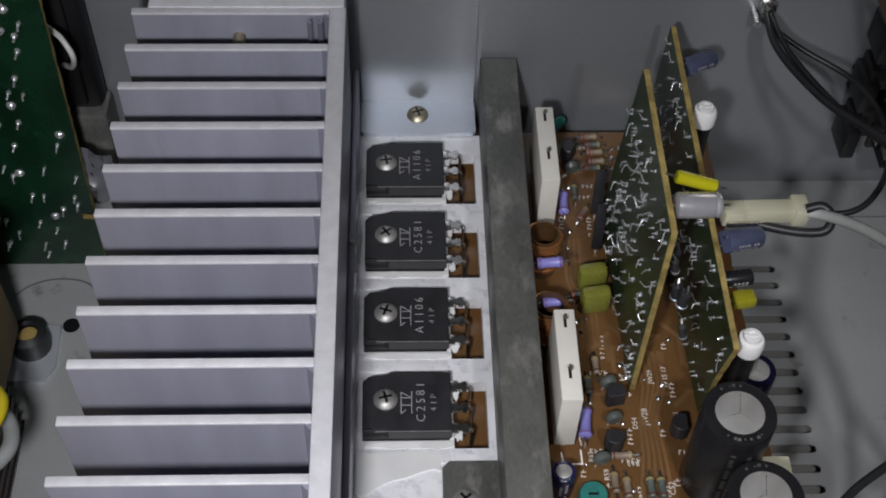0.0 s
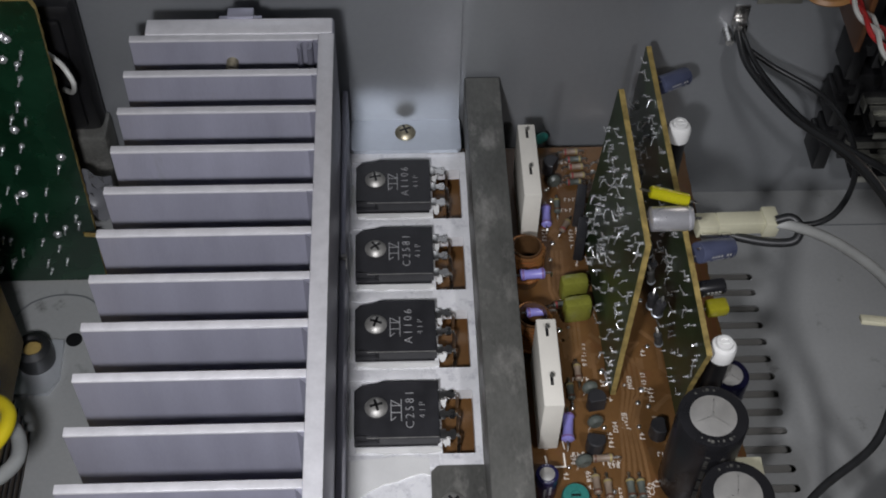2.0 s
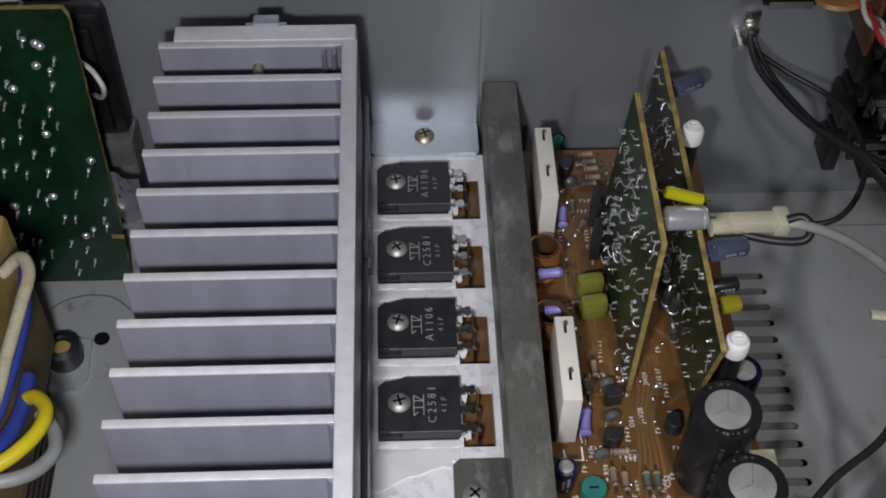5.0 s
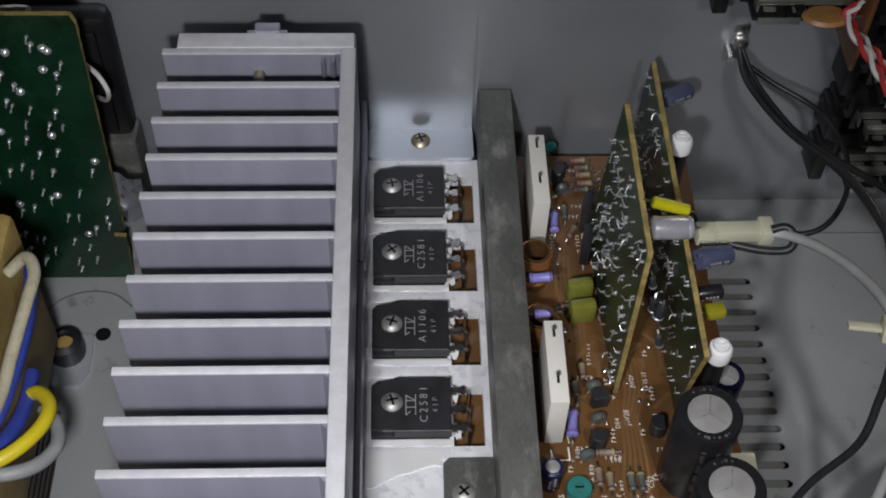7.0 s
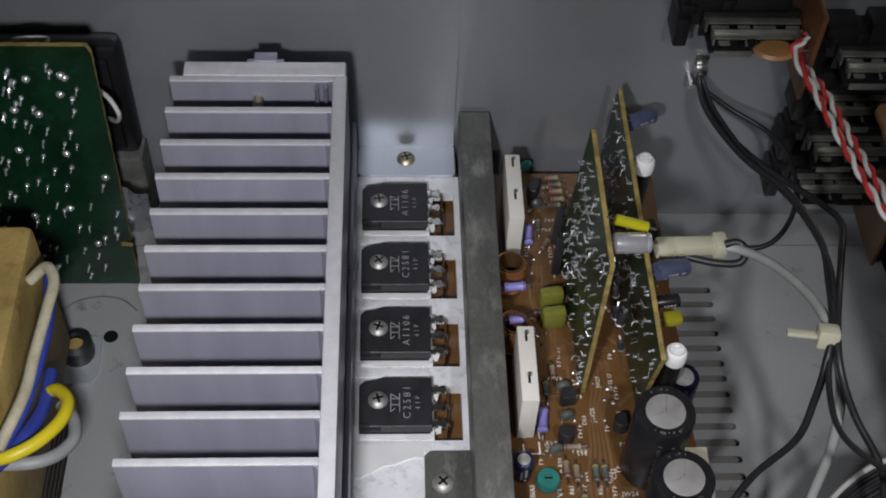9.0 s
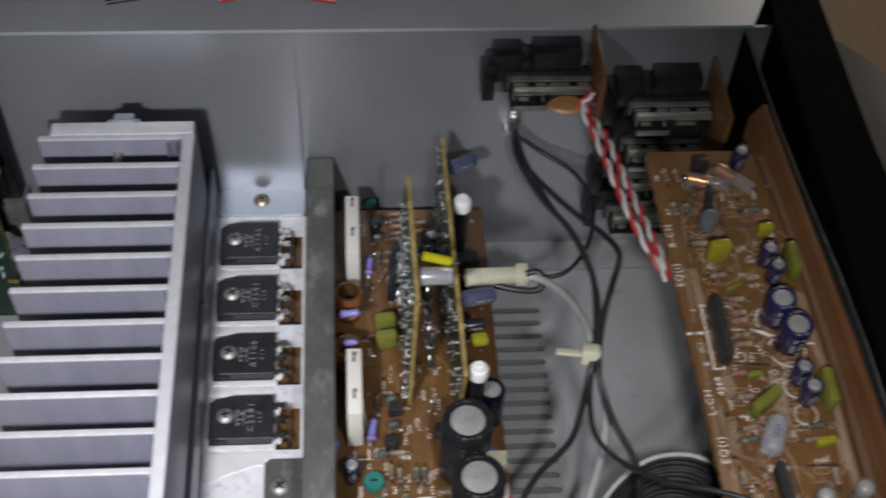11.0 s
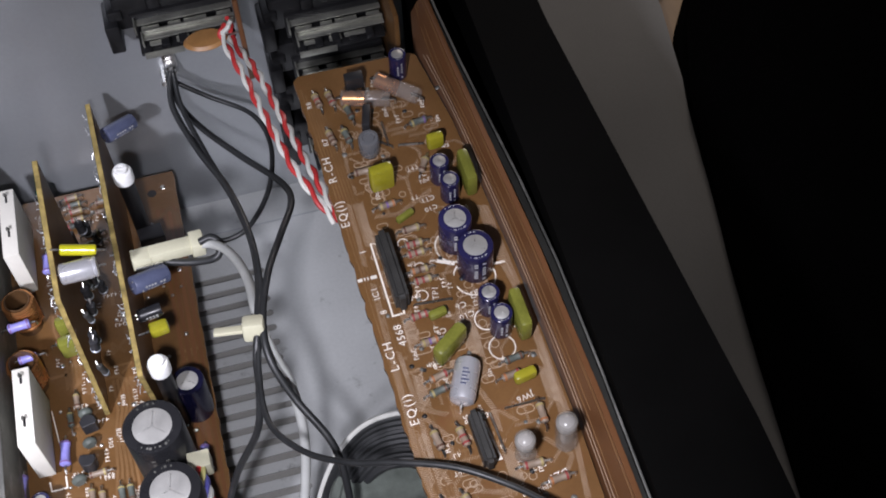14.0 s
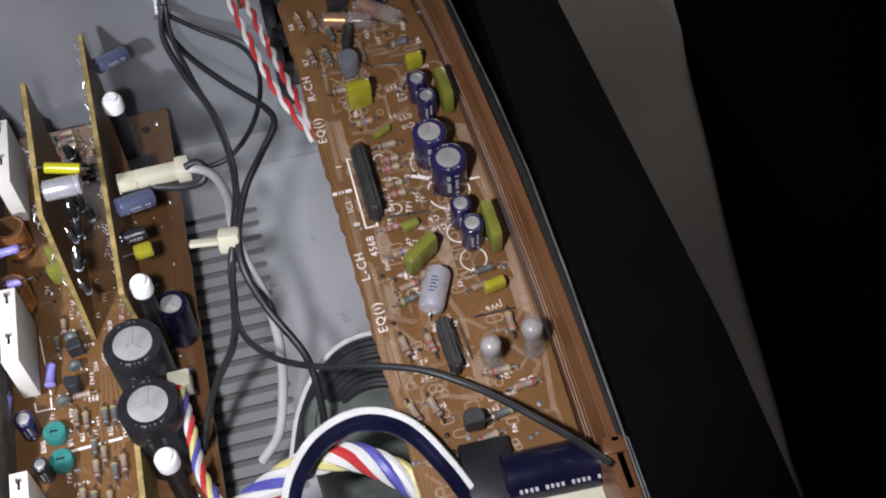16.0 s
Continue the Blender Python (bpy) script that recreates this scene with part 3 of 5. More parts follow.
def card(x_top, x_bot, yaw, outline, name, label):
    """An upright daughter card; outline in (y, z), leaning in x from bottom to top."""
    c = thing(name, label, "circuit board", mm(x_bot, 190, PCB_Z, 0, 0, yaw))
    lean = math.degrees(math.atan2(x_top - x_bot, 55))
    m = pose(0, 0, 0, 0, lean, 0) @ Matrix(((0, 0, 1, 0), (1, 0, 0, 0), (0, 1, 0, 0), (0, 0, 0, 1)))
    o = [(y - 190, z - PCB_Z) for y, z in outline]
    bm = bmesh.new(); prism(bm, o, -0.70, -0.62, m); part("solder_mask", bm, DKGREEN, c, "dark green lacquered solder side")
    jag = []
    for (a, b) in zip(o, o[1:] + o[:1]):
        L = math.hypot(b[0] - a[0], b[1] - a[1]); n = max(1, int(L / 1.5))
        for k in range(n):
            jag.append((a[0] + (b[0] - a[0]) * k / n + random.uniform(-0.12, 0.12), a[1] + (b[1] - a[1]) * k / n + random.uniform(-0.12, 0.12)))
    bm = bmesh.new(); prism(bm, jag, -0.62, 0.7, m); part("laminate", bm, EDGE, c, "yellowish cut laminate")
    bm = bmesh.new(); prism(bm, [(y * 0.995, z * 0.995) for y, z in o], 0.7, 0.78, m); part("component_face", bm, PHENOLIC, c)
    # solder joints and clipped leads on the near face
    ys, zs = [q[0] for q in o], [q[1] for q in o]
    inside = lambda y, z: sum(((a[1] > z) != (b[1] > z)) and (y < (b[0] - a[0]) * (z - a[1]) / (b[1] - a[1]) + a[0]) for a, b in zip(o, o[1:] + o[:1])) % 2
    for k in range(135):
        for _ in range(20):
            y, z = random.uniform(min(ys) + 1, max(ys) - 1), random.uniform(min(zs) + 1, max(zs) - 1.2)
            if inside(y, z) and inside(y, z + 1) and inside(y + 1, z) and inside(y - 1, z): break
        bm = bmesh.new()
        r = random.uniform(0.16, 0.34)
        lathe(bm, [(r * 1.5, 0), (r, 0.35), (r * 0.45, 0.9), (r * 0.3, 1.3), (0, 1.35)], 8, m @ pose(y, z, -0.7, 180, 0, 0))
        if k % 4:
            a = random.uniform(0, 6.28); L = random.uniform(1.2, 3.0)
            q = [m @ Vector(v) for v in ((y, z, -1.3), (y + 0.4 * L * math.cos(a), z + 0.4 * L * math.sin(a), -1.8), (y + L * math.cos(a), z + L * math.sin(a), -2.1))]
            tube(bm, q, 0.13, 5)
        part("solder_joint", bm, SOLDER, c)
    return c


card(60.5, 58.9, 1.7, [(211, 29), (204, 88.3), (160.5, 84), (157, 29)], "driver_card", "upright dark green driver card with shiny solder joints")
card(74.8, 74.2, 1.6, [(240, 29), (236, 71.8), (145, 64), (149, 45), (150, 29)], "driver_card", "upright dark green driver card beside the capacitors")

# ---- kinds of small component (each stands on its own z = 0) ----


def two_leads(t, half, z, drop, r=0.3, mat=None):
    for s in (-1, 1):
        bm = bmesh.new()
        tube(bm, [(s * half * 0.55, 0, z), (s * half * 0.92, 0, z), (s * half, 0, z - 0.35), (s * half, 0, -drop)], r, 6)
        part("lead", bm, mat or TIN, t)


def resistor(m, length=5.2, r=1.05, mat=None, bands=("brown", "red", "gold"), span=4.6, colour="beige", where="the circuit board", lift=1.3):
    t = thing("resistor", "small %s axial resistor with coloured bands on %s" % (colour, where), "resistor", m, "resistors on " + where)
    mat = mat or BEIGE
    h = length / 2
    bm = bmesh.new()
    lathe(bm, [(0, -h), (r * 0.75, -h + 0.1), (r, -h + 0.45), (r * 0.98, -h + 1.1), (r * 0.84, -h + 1.6), (r * 0.84, h - 1.6), (r * 0.98, h - 1.1), (r, h - 0.45), (r * 0.75, h - 0.1), (0, h)], 12,
          pose(0, 0, lift, 0, 90, 0))
    part("body", bm, mat, t)
    for k, b in enumerate(bands):
        x = -h + 0.75 + k * (length - 1.5) / max(1, len(bands) - 1)
        rr = r * (1.02 if k in (0, len(bands) - 1) else 0.90)
        bm = bmesh.new()
        lathe(bm, [(rr - 0.05, x - 0.28), (rr, x - 0.26), (rr, x + 0.26), (rr - 0.05, x + 0.28)], 12, pose(0, 0, lift, 0, 90, 0))
        part("band", bm, BANDS[b], t)
    two_leads(t, span, lift, 0.2)
    return t


def electrolytic(m, r, h, sleeve, label, tilt=None, marks=True, seg=28, cross=True):
    t = thing("electrolytic_capacitor", label, "capacitor", m)
    bm = bmesh.new()
    lathe(bm, [(0, 0), (r * 0.93, 0), (r, 0.4), (r, h - 0.5), (r * 0.97, h - 0.12), (r * 0.9, h), (r * 0.67, h + 0.02), (r * 0.65, h - 0.15)], seg)
    part("sleeve", bm, sleeve, t)
    bm = bmesh.new()
    lathe(bm, [(r * 0.66, h - 0.3), (r * 0.66, h - 0.06), (r * 0.61, h + 0.0), (0, h + 0.02)], seg)
    part("can_top", bm, CANTOP, t, "bare aluminium top")
    if cross:
        bm = bmesh.new()
        for a in (20, 140, 260):
            box(bm, -r * 0.56, 0.05, -0.05, 0.05, h, h + 0.03, 0, pose(0, 0, 0, 0, 0, a))
        part("vent_score", bm, TIN, t)
    if marks:
        # unreadable print as small pale bars, round the shoulder and down the side
        bm = bmesh.new()
        for k, a in enumerate((-52, -38, -31, -20, -9, 6, 14, 150, 163, 171, 188)):
            box(bm, -r * (0.02 + 0.012 * (k % 3)), r * (0.02 + 0.012 * (k % 3)), r * 0.79, r * (0.84 + 0.02 * (k % 3)), h + 0.0, h + 0.03, 0, pose(0, 0, 0, 0, 0, a + 200))
        n = max(3, int(h / 1.3))
        for row in (0, 1):
            for k in range(n):
                if (k * 7 + row * 3) % 5 == 0: continue
                box(bm, -min(0.5, r * 0.10), min(0.5, r * 0.10), r + 0.0, r + 0.05, h * (0.15 + 0.7 * k / n), h * (0.15 + 0.7 * k / n) + 0.55, 0, pose(0, 0, 0, 0, 0, 168 + row * 26))
        part("print", bm, INK if r < 6 else ZINC, t, "small pale print")
    for s in (-1, 1):
        bm = bmesh.new(); lathe(bm, [(0, -0.5), (0.3, -0.5), (0.3, 0.1), (0, 0.1)], 6, pose(s * r * 0.5, 0, 0))
        part("lead", bm, TIN, t)
    return t


def film_cap(m, w, d, h, mat, label):
    """A dipped film capacitor: a pillow-shaped block on two leads."""
    t = thing("film_capacitor", label, "capacitor", m)
    bm = bmesh.new()
    box(bm, -w / 2, w / 2, -d / 2, d / 2, 0.7, h, min(d, w, h) * 0.34)
    part("body", bm, mat, t)
    for s in (-1, 1):
        bm = bmesh.new(); tube(bm, [(s * w * 0.32, 0, 1.2), (s * w * 0.32, 0, -0.2)], 0.3, 6)
        part("lead", bm, TIN, t)
    return t


def disc_cap(m, r, mat, label, thick=1.6):
    t = thing("disc_capacitor", label, "capacitor", m)
    bm = bmesh.new()
    lathe(bm, [(0, -thick / 2), (r * 0.7, -thick * 0.45), (r, -thick * 0.15), (r, thick * 0.15), (r * 0.7, thick * 0.45), (0, thick / 2)], 18, pose(0, 0, r + 1.0, 90, 0, 0))
    part("body", bm, mat, t)
    for s in (-1, 1):
        bm = bmesh.new(); tube(bm, [(s * r * 0.5, 0, 1.6), (s * r * 0.6, 0, -0.2)], 0.28, 6)
        part("lead", bm, TIN, t)
    return t


def small_transistor(m, label="small black half-round transistor on the main board", mat=None):
    t = thing("transistor", label, "transistor", m)
    bm = bmesh.new()
    o = [(2.3 * math.cos(a), 2.3 * math.sin(a)) for a in [radians(-35 + 250 * s / 14) for s in range(15)]]
    prism(bm, o, 1.6, 6.2)
    bmesh.ops.bevel(bm, geom=[e for e in bm.edges if all(v.co.z > 6 for v in e.verts)], offset=0.2, segments=1, affect="EDGES")
    part("body", bm, mat or EPOXY, t)
    for s in (-1, 0, 1):
        bm = bmesh.new(); tube(bm, [(s * 0.9, 0, 1.8), (s * 1.27, 0, -0.2)], 0.25, 5)
        part("lead", bm, TIN, t)
    return t


def flat_transistor(m, label, w=7.6, h=9.5, d=2.6):
    t = thing("transistor", label, "transistor", m)
    bm = bmesh.new(); box(bm, -w / 2, w / 2, -d / 2, d / 2, 2.5, 2.5 + h, 0.25)
    part("body", bm, EPOXY, t)
    for s in (-1, 0, 1):
        bm = bmesh.new(); box(bm, s * 2.3 - 0.4, s * 2.3 + 0.4, -0.25, 0.25, -0.2, 2.7)
        part("lead", bm, TIN, t)
    return t


def sip(m, length, h, d, label):
    t = thing("integrated_circuit", label, "integrated circuit", m)
    bm = bmesh.new()
    hl, hd = length / 2, d / 2
    prism(bm, [(-hl, -hd), (hl, -hd), (hl, hd), (-hl, hd)], 1.2, h)
    bmesh.ops.bevel(bm, geom=[e for e in bm.edges if abs(e.verts[0].co.x) > hl - 0.01 and abs(e.verts[1].co.x) > hl - 0.01 and e.verts[0].co.z != e.verts[1].co.z or all(v.co.z > h - 0.01 for v in e.verts)],
                    offset=d * 0.3, segments=3, affect="EDGES")
    part("body", bm, material_ic, t)
    n = max(3, int(length / 2.54))
    for k in range(n):
        x = (k - (n - 1) / 2) * 2.54
        bm = bmesh.new(); box(bm, x - 0.3, x + 0.3, -0.2, 0.2, -0.2, 1.4)
        part("pin", bm, TIN, t)
    return t


material_ic = material("grey_black_moulding", (0.036, 0.035, 0.033), 0.5, 0, 0.2, 200, 0.15, 2500)


def styrol(m, length, r, label, copper=True, white_end=False):
    """A clear wound polystyrene capacitor lying or standing along x."""
    t = thing("polystyrene_capacitor", label, "capacitor", m)
    h = length / 2
    bm = bmesh.new()
    lathe(bm, [(0, -h + 0.4), (r * 0.5, -h), (r * 0.95, -h + 0.2), (r, -h + 0.7), (r, h - 0.7), (r * 0.95, h - 0.2), (r * 0.5, h), (0, h - 0.4)], 20, pose(0, 0, r, 0, 90, 0))
    part("shell", bm, CLEAR if copper else MILKY, t, "clear glossy plastic shell")
    bm = bmesh.new()
    a, b = (-h + 0.8, -0.2) if copper else (-h * 0.45, h * 0.45)
    q = 0.9 if copper else 0.62
    lathe(bm, [(0, a), (r * q, a), (r * q, b), (0, b)], 18, pose(0, 0, r, 0, 90, 0))
    part("winding", bm, COPPER if copper else MILKY, t, "foil winding")
    if white_end:
        bm = bmesh.new(); lathe(bm, [(0, h - 2.6), (r * 0.9, h - 2.6), (r * 0.94, h - 1.2), (r * 0.7, h - 0.1), (r * 0.3, h + 0.35), (0, h + 0.45)], 18, pose(0, 0, r, 0, 90, 0))
        part("end_plug", bm, MILKEND, t, "milky domed end")
    if copper: two_leads(t, h + 1.2, r, 0.2)
    return t


def jumper(parent, a, b, z=0.0, r=0.28):
    bm = bmesh.new()
    a, b = Vector((*a, z)), Vector((*b, z))
    tube(bm, [a, a + Vector((0, 0, 0.6)), b + Vector((0, 0, 0.6)), b], r, 6)
    return part("jumper", bm, TIN, parent)


def traces(parent, lines, mat, w, z=0.0, name="track"):
    for line in lines:
        bm = bmesh.new()
        for k, (p, q) in enumerate(zip(line, line[1:])):
            lift = 0.006 * k + 0.004 * (len(parent.children) % 11)
            dx, dy = q[0] - p[0], q[1] - p[1]
            L = math.hypot(dx, dy)
            box(bm, -w * 0.4, L + w * 0.4, -w / 2, w / 2, z, z + 0.03 + lift, 0, pose(p[0], p[1], 0, 0, 0, math.degrees(math.atan2(dy, dx))))
        part(name, bm, mat, parent)


def ring_mark(parent, x, y, r, w=0.28, a0=0, a1=360):
    bm = bmesh.new()
    n = 28
    an = [radians(a0 + (a1 - a0) * k / n) for k in range(n + 1)]
    prism(bm, [(x + r * math.cos(a), y + r * math.sin(a)) for a in an] + [(x + (r - w) * math.cos(a), y + (r - w) * math.sin(a)) for a in an[::-1]], 0.0, 0.06)
    part("ring_print", bm, SILK, parent)


# ---- the equaliser board's components ----
BOARD = EQ.matrix_basis.copy()


def on_eq(x, y, turn=0, z=0.0):
    return BOARD @ mm(x, y, z, 0, 0, turn)


def eq_text(text, x, y, size, turn=105):
    lettering("printing", text, size, SILK, EQ, mm(x, y, 0.10, 0, 0, turn), space=1.22 if size > 2 else 1.1)


eq_text("R-CH", 1.3, 70.4, 2.15, 93)
eq_text("EQ(i)", 1.5, 56.8, 2.15, 93)
eq_text("L-CH", 3.8, 16.1, 2.15, 93)
eq_text("EQ(i)", 4.9, 2.1, 2.15, 93)
eq_text("4568", 7.2, 20.9, 1.9, 93)
eq_text("IC1", 4.2, 33.1, 1.6, 93)
eq_text("8", 4.9, 27.8, 1.6, 93)
eq_text("1", 3.9, 45, 1.6, 93)
eq_text("TP1", 17.9, 29.5, 1.5, 80)
eq_text("P3", 19.5, 37.5, 1.5, 80)
eq_text("C6", 22.8, 24.8, 1.5, 190)
eq_text("C10", 23.5, 21.9, 1.5, 190)
eq_text("C11", 22.8, 55.6, 1.4, 190)
eq_text("JW6", 30.5, -1.6, 1.5, 190)
eq_text("DZ1", 32.3, -21.2, 1.6, 190)
eq_text("R11", 26.7, -26.9, 1.5, 190)
eq_text("R12", 28.7, -18.1, 1.4, 190)
eq_text("R7", 2.1, 79, 1.4, 93)
eq_text("R8", 0.5, 91.5, 1.3, 93)
eq_text("R6", 8, 78.1, 1.3, 93)
eq_text("C9", 16.6, 19.4, 1.4, 190)
eq_text("C8", 13.6, 11.2, 1.4, 190)
eq_text("C10", 22.9, 52.8, 1.3, 190)
eq_text("R2", 10.3, -9, 1.4, 93)
eq_text("R5", 16.5, -3.4, 1.4, 93)
eq_text("R1", 15.6, -33.2, 1.6, 93)
eq_text("B", 22.2, -28.2, 1.6, 93)
eq_text("G", 20.7, -3.7, 1.6, 93)


def lines_eq(*lines, w=0.45, mat=None, name="printed_line"):
    traces(EQ, lines, mat or SILK, w, 0.0, name)


lines_eq([(7.5, 46.4), (6.2, 46.8), (6.7, 26.2), (9.5, 26.3), (9.4, 28.2)])
lines_eq([(1.2, 37.5), (5.2, 37.6)], w=0.9)
lines_eq([(20.1, -5), (21.3, -14.4), (17.1, -14.4)])
lines_eq([(20.7, 37.8), (24, 36.2)], w=0.9)
lines_eq([(33.4, 33.6), (35.9, 33.5)], w=0.6)
ring_mark(EQ, 25.7, 41, 4.9, 0.35)
ring_mark(EQ, 28, 31.4, 5.2, 0.35)
ring_mark(EQ, 14.7, 29.7, 1.5, 0.25)
ring_mark(EQ, 29.1, 11.7, 3.2, 0.3)
ring_mark(EQ, 27.7, 19.7, 3.0, 0.3)
ring_mark(EQ, 13.8, 44.8, 1.4, 0.22, 0, 200)
ring_mark(EQ, 16.1, 37.2, 1.4, 0.22, 0, 200)

# raised copper runs along the board under the lacquer
for k in range(7):
    o = 1.6 + 0.85 * k
    lines_eq([(o - 2.2, 97 - 2 * k), (o - 0.4, 60 - k), (o + 0.6, 38 - 2 * k), (o + 2.6, -20 + 3 * k), (o + 4.2, -48)], w=0.42, mat=TRACE, name="track")
rnd = random.Random(5)
for k in range(26):
    x, y = rnd.uniform(9, 30), rnd.uniform(-48, 90)
    p = [(x, y)]
    for _ in range(rnd.randint(2, 4)):
        a = rnd.choice((90, 90, 45, 135)) if len(p) % 2 else rnd.choice((0, 180, 90))
        L = rnd.uniform(2, 5)
        q = (min(38, max(8, p[-1][0] + L * math.cos(radians(a)))), min(98, max(-50, p[-1][1] + L * math.sin(radians(a)))))
        if math.hypot(q[0] - p[-1][0], q[1] - p[-1][1]) > 0.8: p.append(q)
    if len(p) > 1: lines_eq(p, w=rnd.uniform(0.3, 0.55), mat=TRACE, name="track")
# cross-hatched ground patches of fine pale lines
for (cx, cy, w, h) in ((9.8, 22.4, 3.5, 9), (23.1, 16.4, 4, 9), (8.4, 6.4, 3, 8), (36.6, 0.8, 3, 9), (44.8, 45.6, 2.5, 22), (6.3, 53.1, 2, 12), (5.9, -9.4, 3, 12), (23.3, -16.8, 3.5, 10)):
    bm = bmesh.new()
    for k in range(int(h / 0.7)):
        for s in (-45, 45):
            box(bm, -w * 0.6, w * 0.6, -0.06, 0.06, 0.0, 0.075 + s * 0.0001 + 0.0005 * (k % 9), 0, pose(cx, cy - h / 2 + 0.7 * k, 0, 0, 0, s))
    part("hatching", bm, HATCH, EQ, "fine pale cross-hatching")

def dotted(pts, w=1.6):
    """A hatched copper run: rows of fine pale strokes along a line."""
    bm = bmesh.new()
    for p, q in zip(pts, pts[1:]):
        L = math.hypot(q[0] - p[0], q[1] - p[1]); n = int(L / 0.55)
        for k in range(n):
            x, y = p[0] + (q[0] - p[0]) * k / n, p[1] + (q[1] - p[1]) * k / n
            a = math.degrees(math.atan2(q[1] - p[1], q[0] - p[0]))
            box(bm, -w / 2, w / 2, -0.06, 0.06, 0.0, 0.08 + 0.0007 * (k % 7), 0, pose(x, y, 0, 0, 0, a + 55))
    part("hatching", bm, HATCH, EQ, "fine pale cross-hatching")


dotted([(3.6, 59), (3.7, 47.1), (3.4, 40.7)], 1.4)
dotted([(5, 58.6), (5.3, 45.9)], 1.2)
dotted([(4.2, 35.7), (4, 14.2), (3.8, 2.7), (3.6, -11.2), (5.1, -21)], 1.8)
dotted([(5.7, 16.7), (6.6, 1.9), (12.9, -1.3)], 1.4)
dotted([(7.3, -0.4), (11.5, -6.5), (10.6, -14.5)], 1.4)
dotted([(34.7, 50.2), (35.3, 35), (37.5, 21.6), (37.6, 6.3), (37.5, -10.9)], 2.0)
dotted([(36, 49.8), (37, 31.3), (38.1, 12.2), (38.7, -11.3), (36.6, -29.6)], 1.6)
dotted([(20.8, 3.7), (23, -2.7), (22.7, -8.2)], 1.6)
dotted([(31.9, -12.2), (36.6, -17.6), (34.3, -21)], 1.4)
dotted([(19.4, 22.8), (23.9, 19.2), (24, 10.1), (23.1, 4.5)], 1.6)
dotted([(9.3, 54), (14.8, 53.2), (24.6, 58.2)], 1.5)
dotted([(6.5, -0.9), (5.9, -9.4), (9.2, -17.3)], 1.4)
dotted([(17.7, -13.9), (13.7, -19.9), (20.6, -22.4), (23.5, -21)], 1.4)
rnd = random.Random(11)
for k in range(70):
    x, y = rnd.uniform(5, 31), rnd.uniform(-46, 92)
    a = rnd.choice((0, 90, 90, 180))
    L = rnd.uniform(3, 8)
    p = [(x, y)]
    for d in (a, a + rnd.choice((-45, 45))):
        p.append((min(37.5, max(6, p[-1][0] + L * math.cos(radians(d)))), min(97, max(-48, p[-1][1] + L * math.sin(radians(d))))))
    dotted([q for i, q in enumerate(p) if i == 0 or math.hypot(q[0] - p[i - 1][0], q[1] - p[i - 1][1]) > 0.6], rnd.uniform(0.7, 1.1))
where = "the equaliser board"
NAVY = "navy-blue electrolytic capacitor with bare aluminium top on the equaliser board"
electrolytic(on_eq(26.1, 41.9), 4.0, 11, BLUESLEEVE, NAVY)
electrolytic(on_eq(28.7, 33.5), 4.3, 11, BLUESLEEVE, "larger " + NAVY)
electrolytic(on_eq(28.8, 22.2), 2.5, 8.3, BLUESLEEVE, "slim " + NAVY)
electrolytic(on_eq(30, 16.1), 2.6, 8.8, BLUESLEEVE, "slim " + NAVY)
electrolytic(on_eq(27.2, 60.6), 2.4, 8, BLUESLEEVE, "slim " + NAVY)
electrolytic(on_eq(28.3, 54.8), 2.4, 8, BLUESLEEVE, "slim " + NAVY)
electrolytic(on_eq(25.2, 95.2), 2.3, 8.5, BLUESLEEVE, "slim black electrolytic capacitor at the rear of the equaliser board")
film_cap(on_eq(12.8, 61.6, 5), 6.2, 3.0, 9.4, MUSTARD, "square mustard-yellow film capacitor on the equaliser board")
film_cap(on_eq(28.5, 70.0, 5), 4.4, 2.4, 5.6, MUSTARD, "small mustard-yellow film capacitor on the equaliser board")
film_cap(on_eq(31.7, 2.5, 10), 5.4, 2.4, 4.2, MUSTARD, "small mustard-yellow film capacitor on the equaliser board")
film_cap(on_eq(33.4, 57.6, 92), 9.6, 3.0, 8.8, OLIVE, "oval olive-green film capacitor beside the upright board")
film_cap(on_eq(34.6, 16.5, 92), 10.4, 3.0, 9.0, OLIVE, "oval olive-green film capacitor beside the upright board")
film_cap(on_eq(17.2, 13.6, 36), 9.6, 3.2, 8.0, OLIVE, "slanting olive-green film capacitor on the equaliser board")
film_cap(on_eq(16.8, 23.2, 10), 4.5, 2.0, 3.2, OLIVE, "small olive-green film capacitor on the equaliser board")
film_cap(on_eq(16, 51.3, 25), 5.0, 1.6, 2.6, OLIVE, "small olive-green film capacitor on the equaliser board")
sip(on_eq(9.2, 36.2, 92), 19.5, 7.6, 3.4, "long grey-black single-row integrated circuit standing on the board")
sip(on_eq(18.0, -10.1, 93), 13.0, 6.0, 2.8, "short grey-black single-row integrated circuit standing on the board")
flat_transistor(on_eq(13, 92.9, 0), "flat dark grey transistor at the rear of the equaliser board", 4.8, 4.2, 2.6)
flat_transistor(on_eq(13.3, 80, 75), "flat dark grey transistor leaning among the capacitors", 6.5, 4.2, 2.0)
t = thing("trimmer_capacitor", "round translucent grey capped component standing on the board", "capacitor", on_eq(12.3, 73.2))
bm = bmesh.new(); lathe(bm, [(0, 0), (2.3, 0), (2.6, 1), (2.7, 5.6), (2.4, 6.2), (1.6, 6.4), (1.4, 6.1), (0, 6.1)], 20)
part("body", bm, MILKGREY, t)
t = styrol(on_eq(14.8, 88.3, -17), 13.0, 2.2, "clear polystyrene capacitor with copper winding lying on the board")
t = styrol(on_eq(23.4, 89.4, -42), 13.0, 2.2, "clear polystyrene capacitor with copper winding lying aslant")
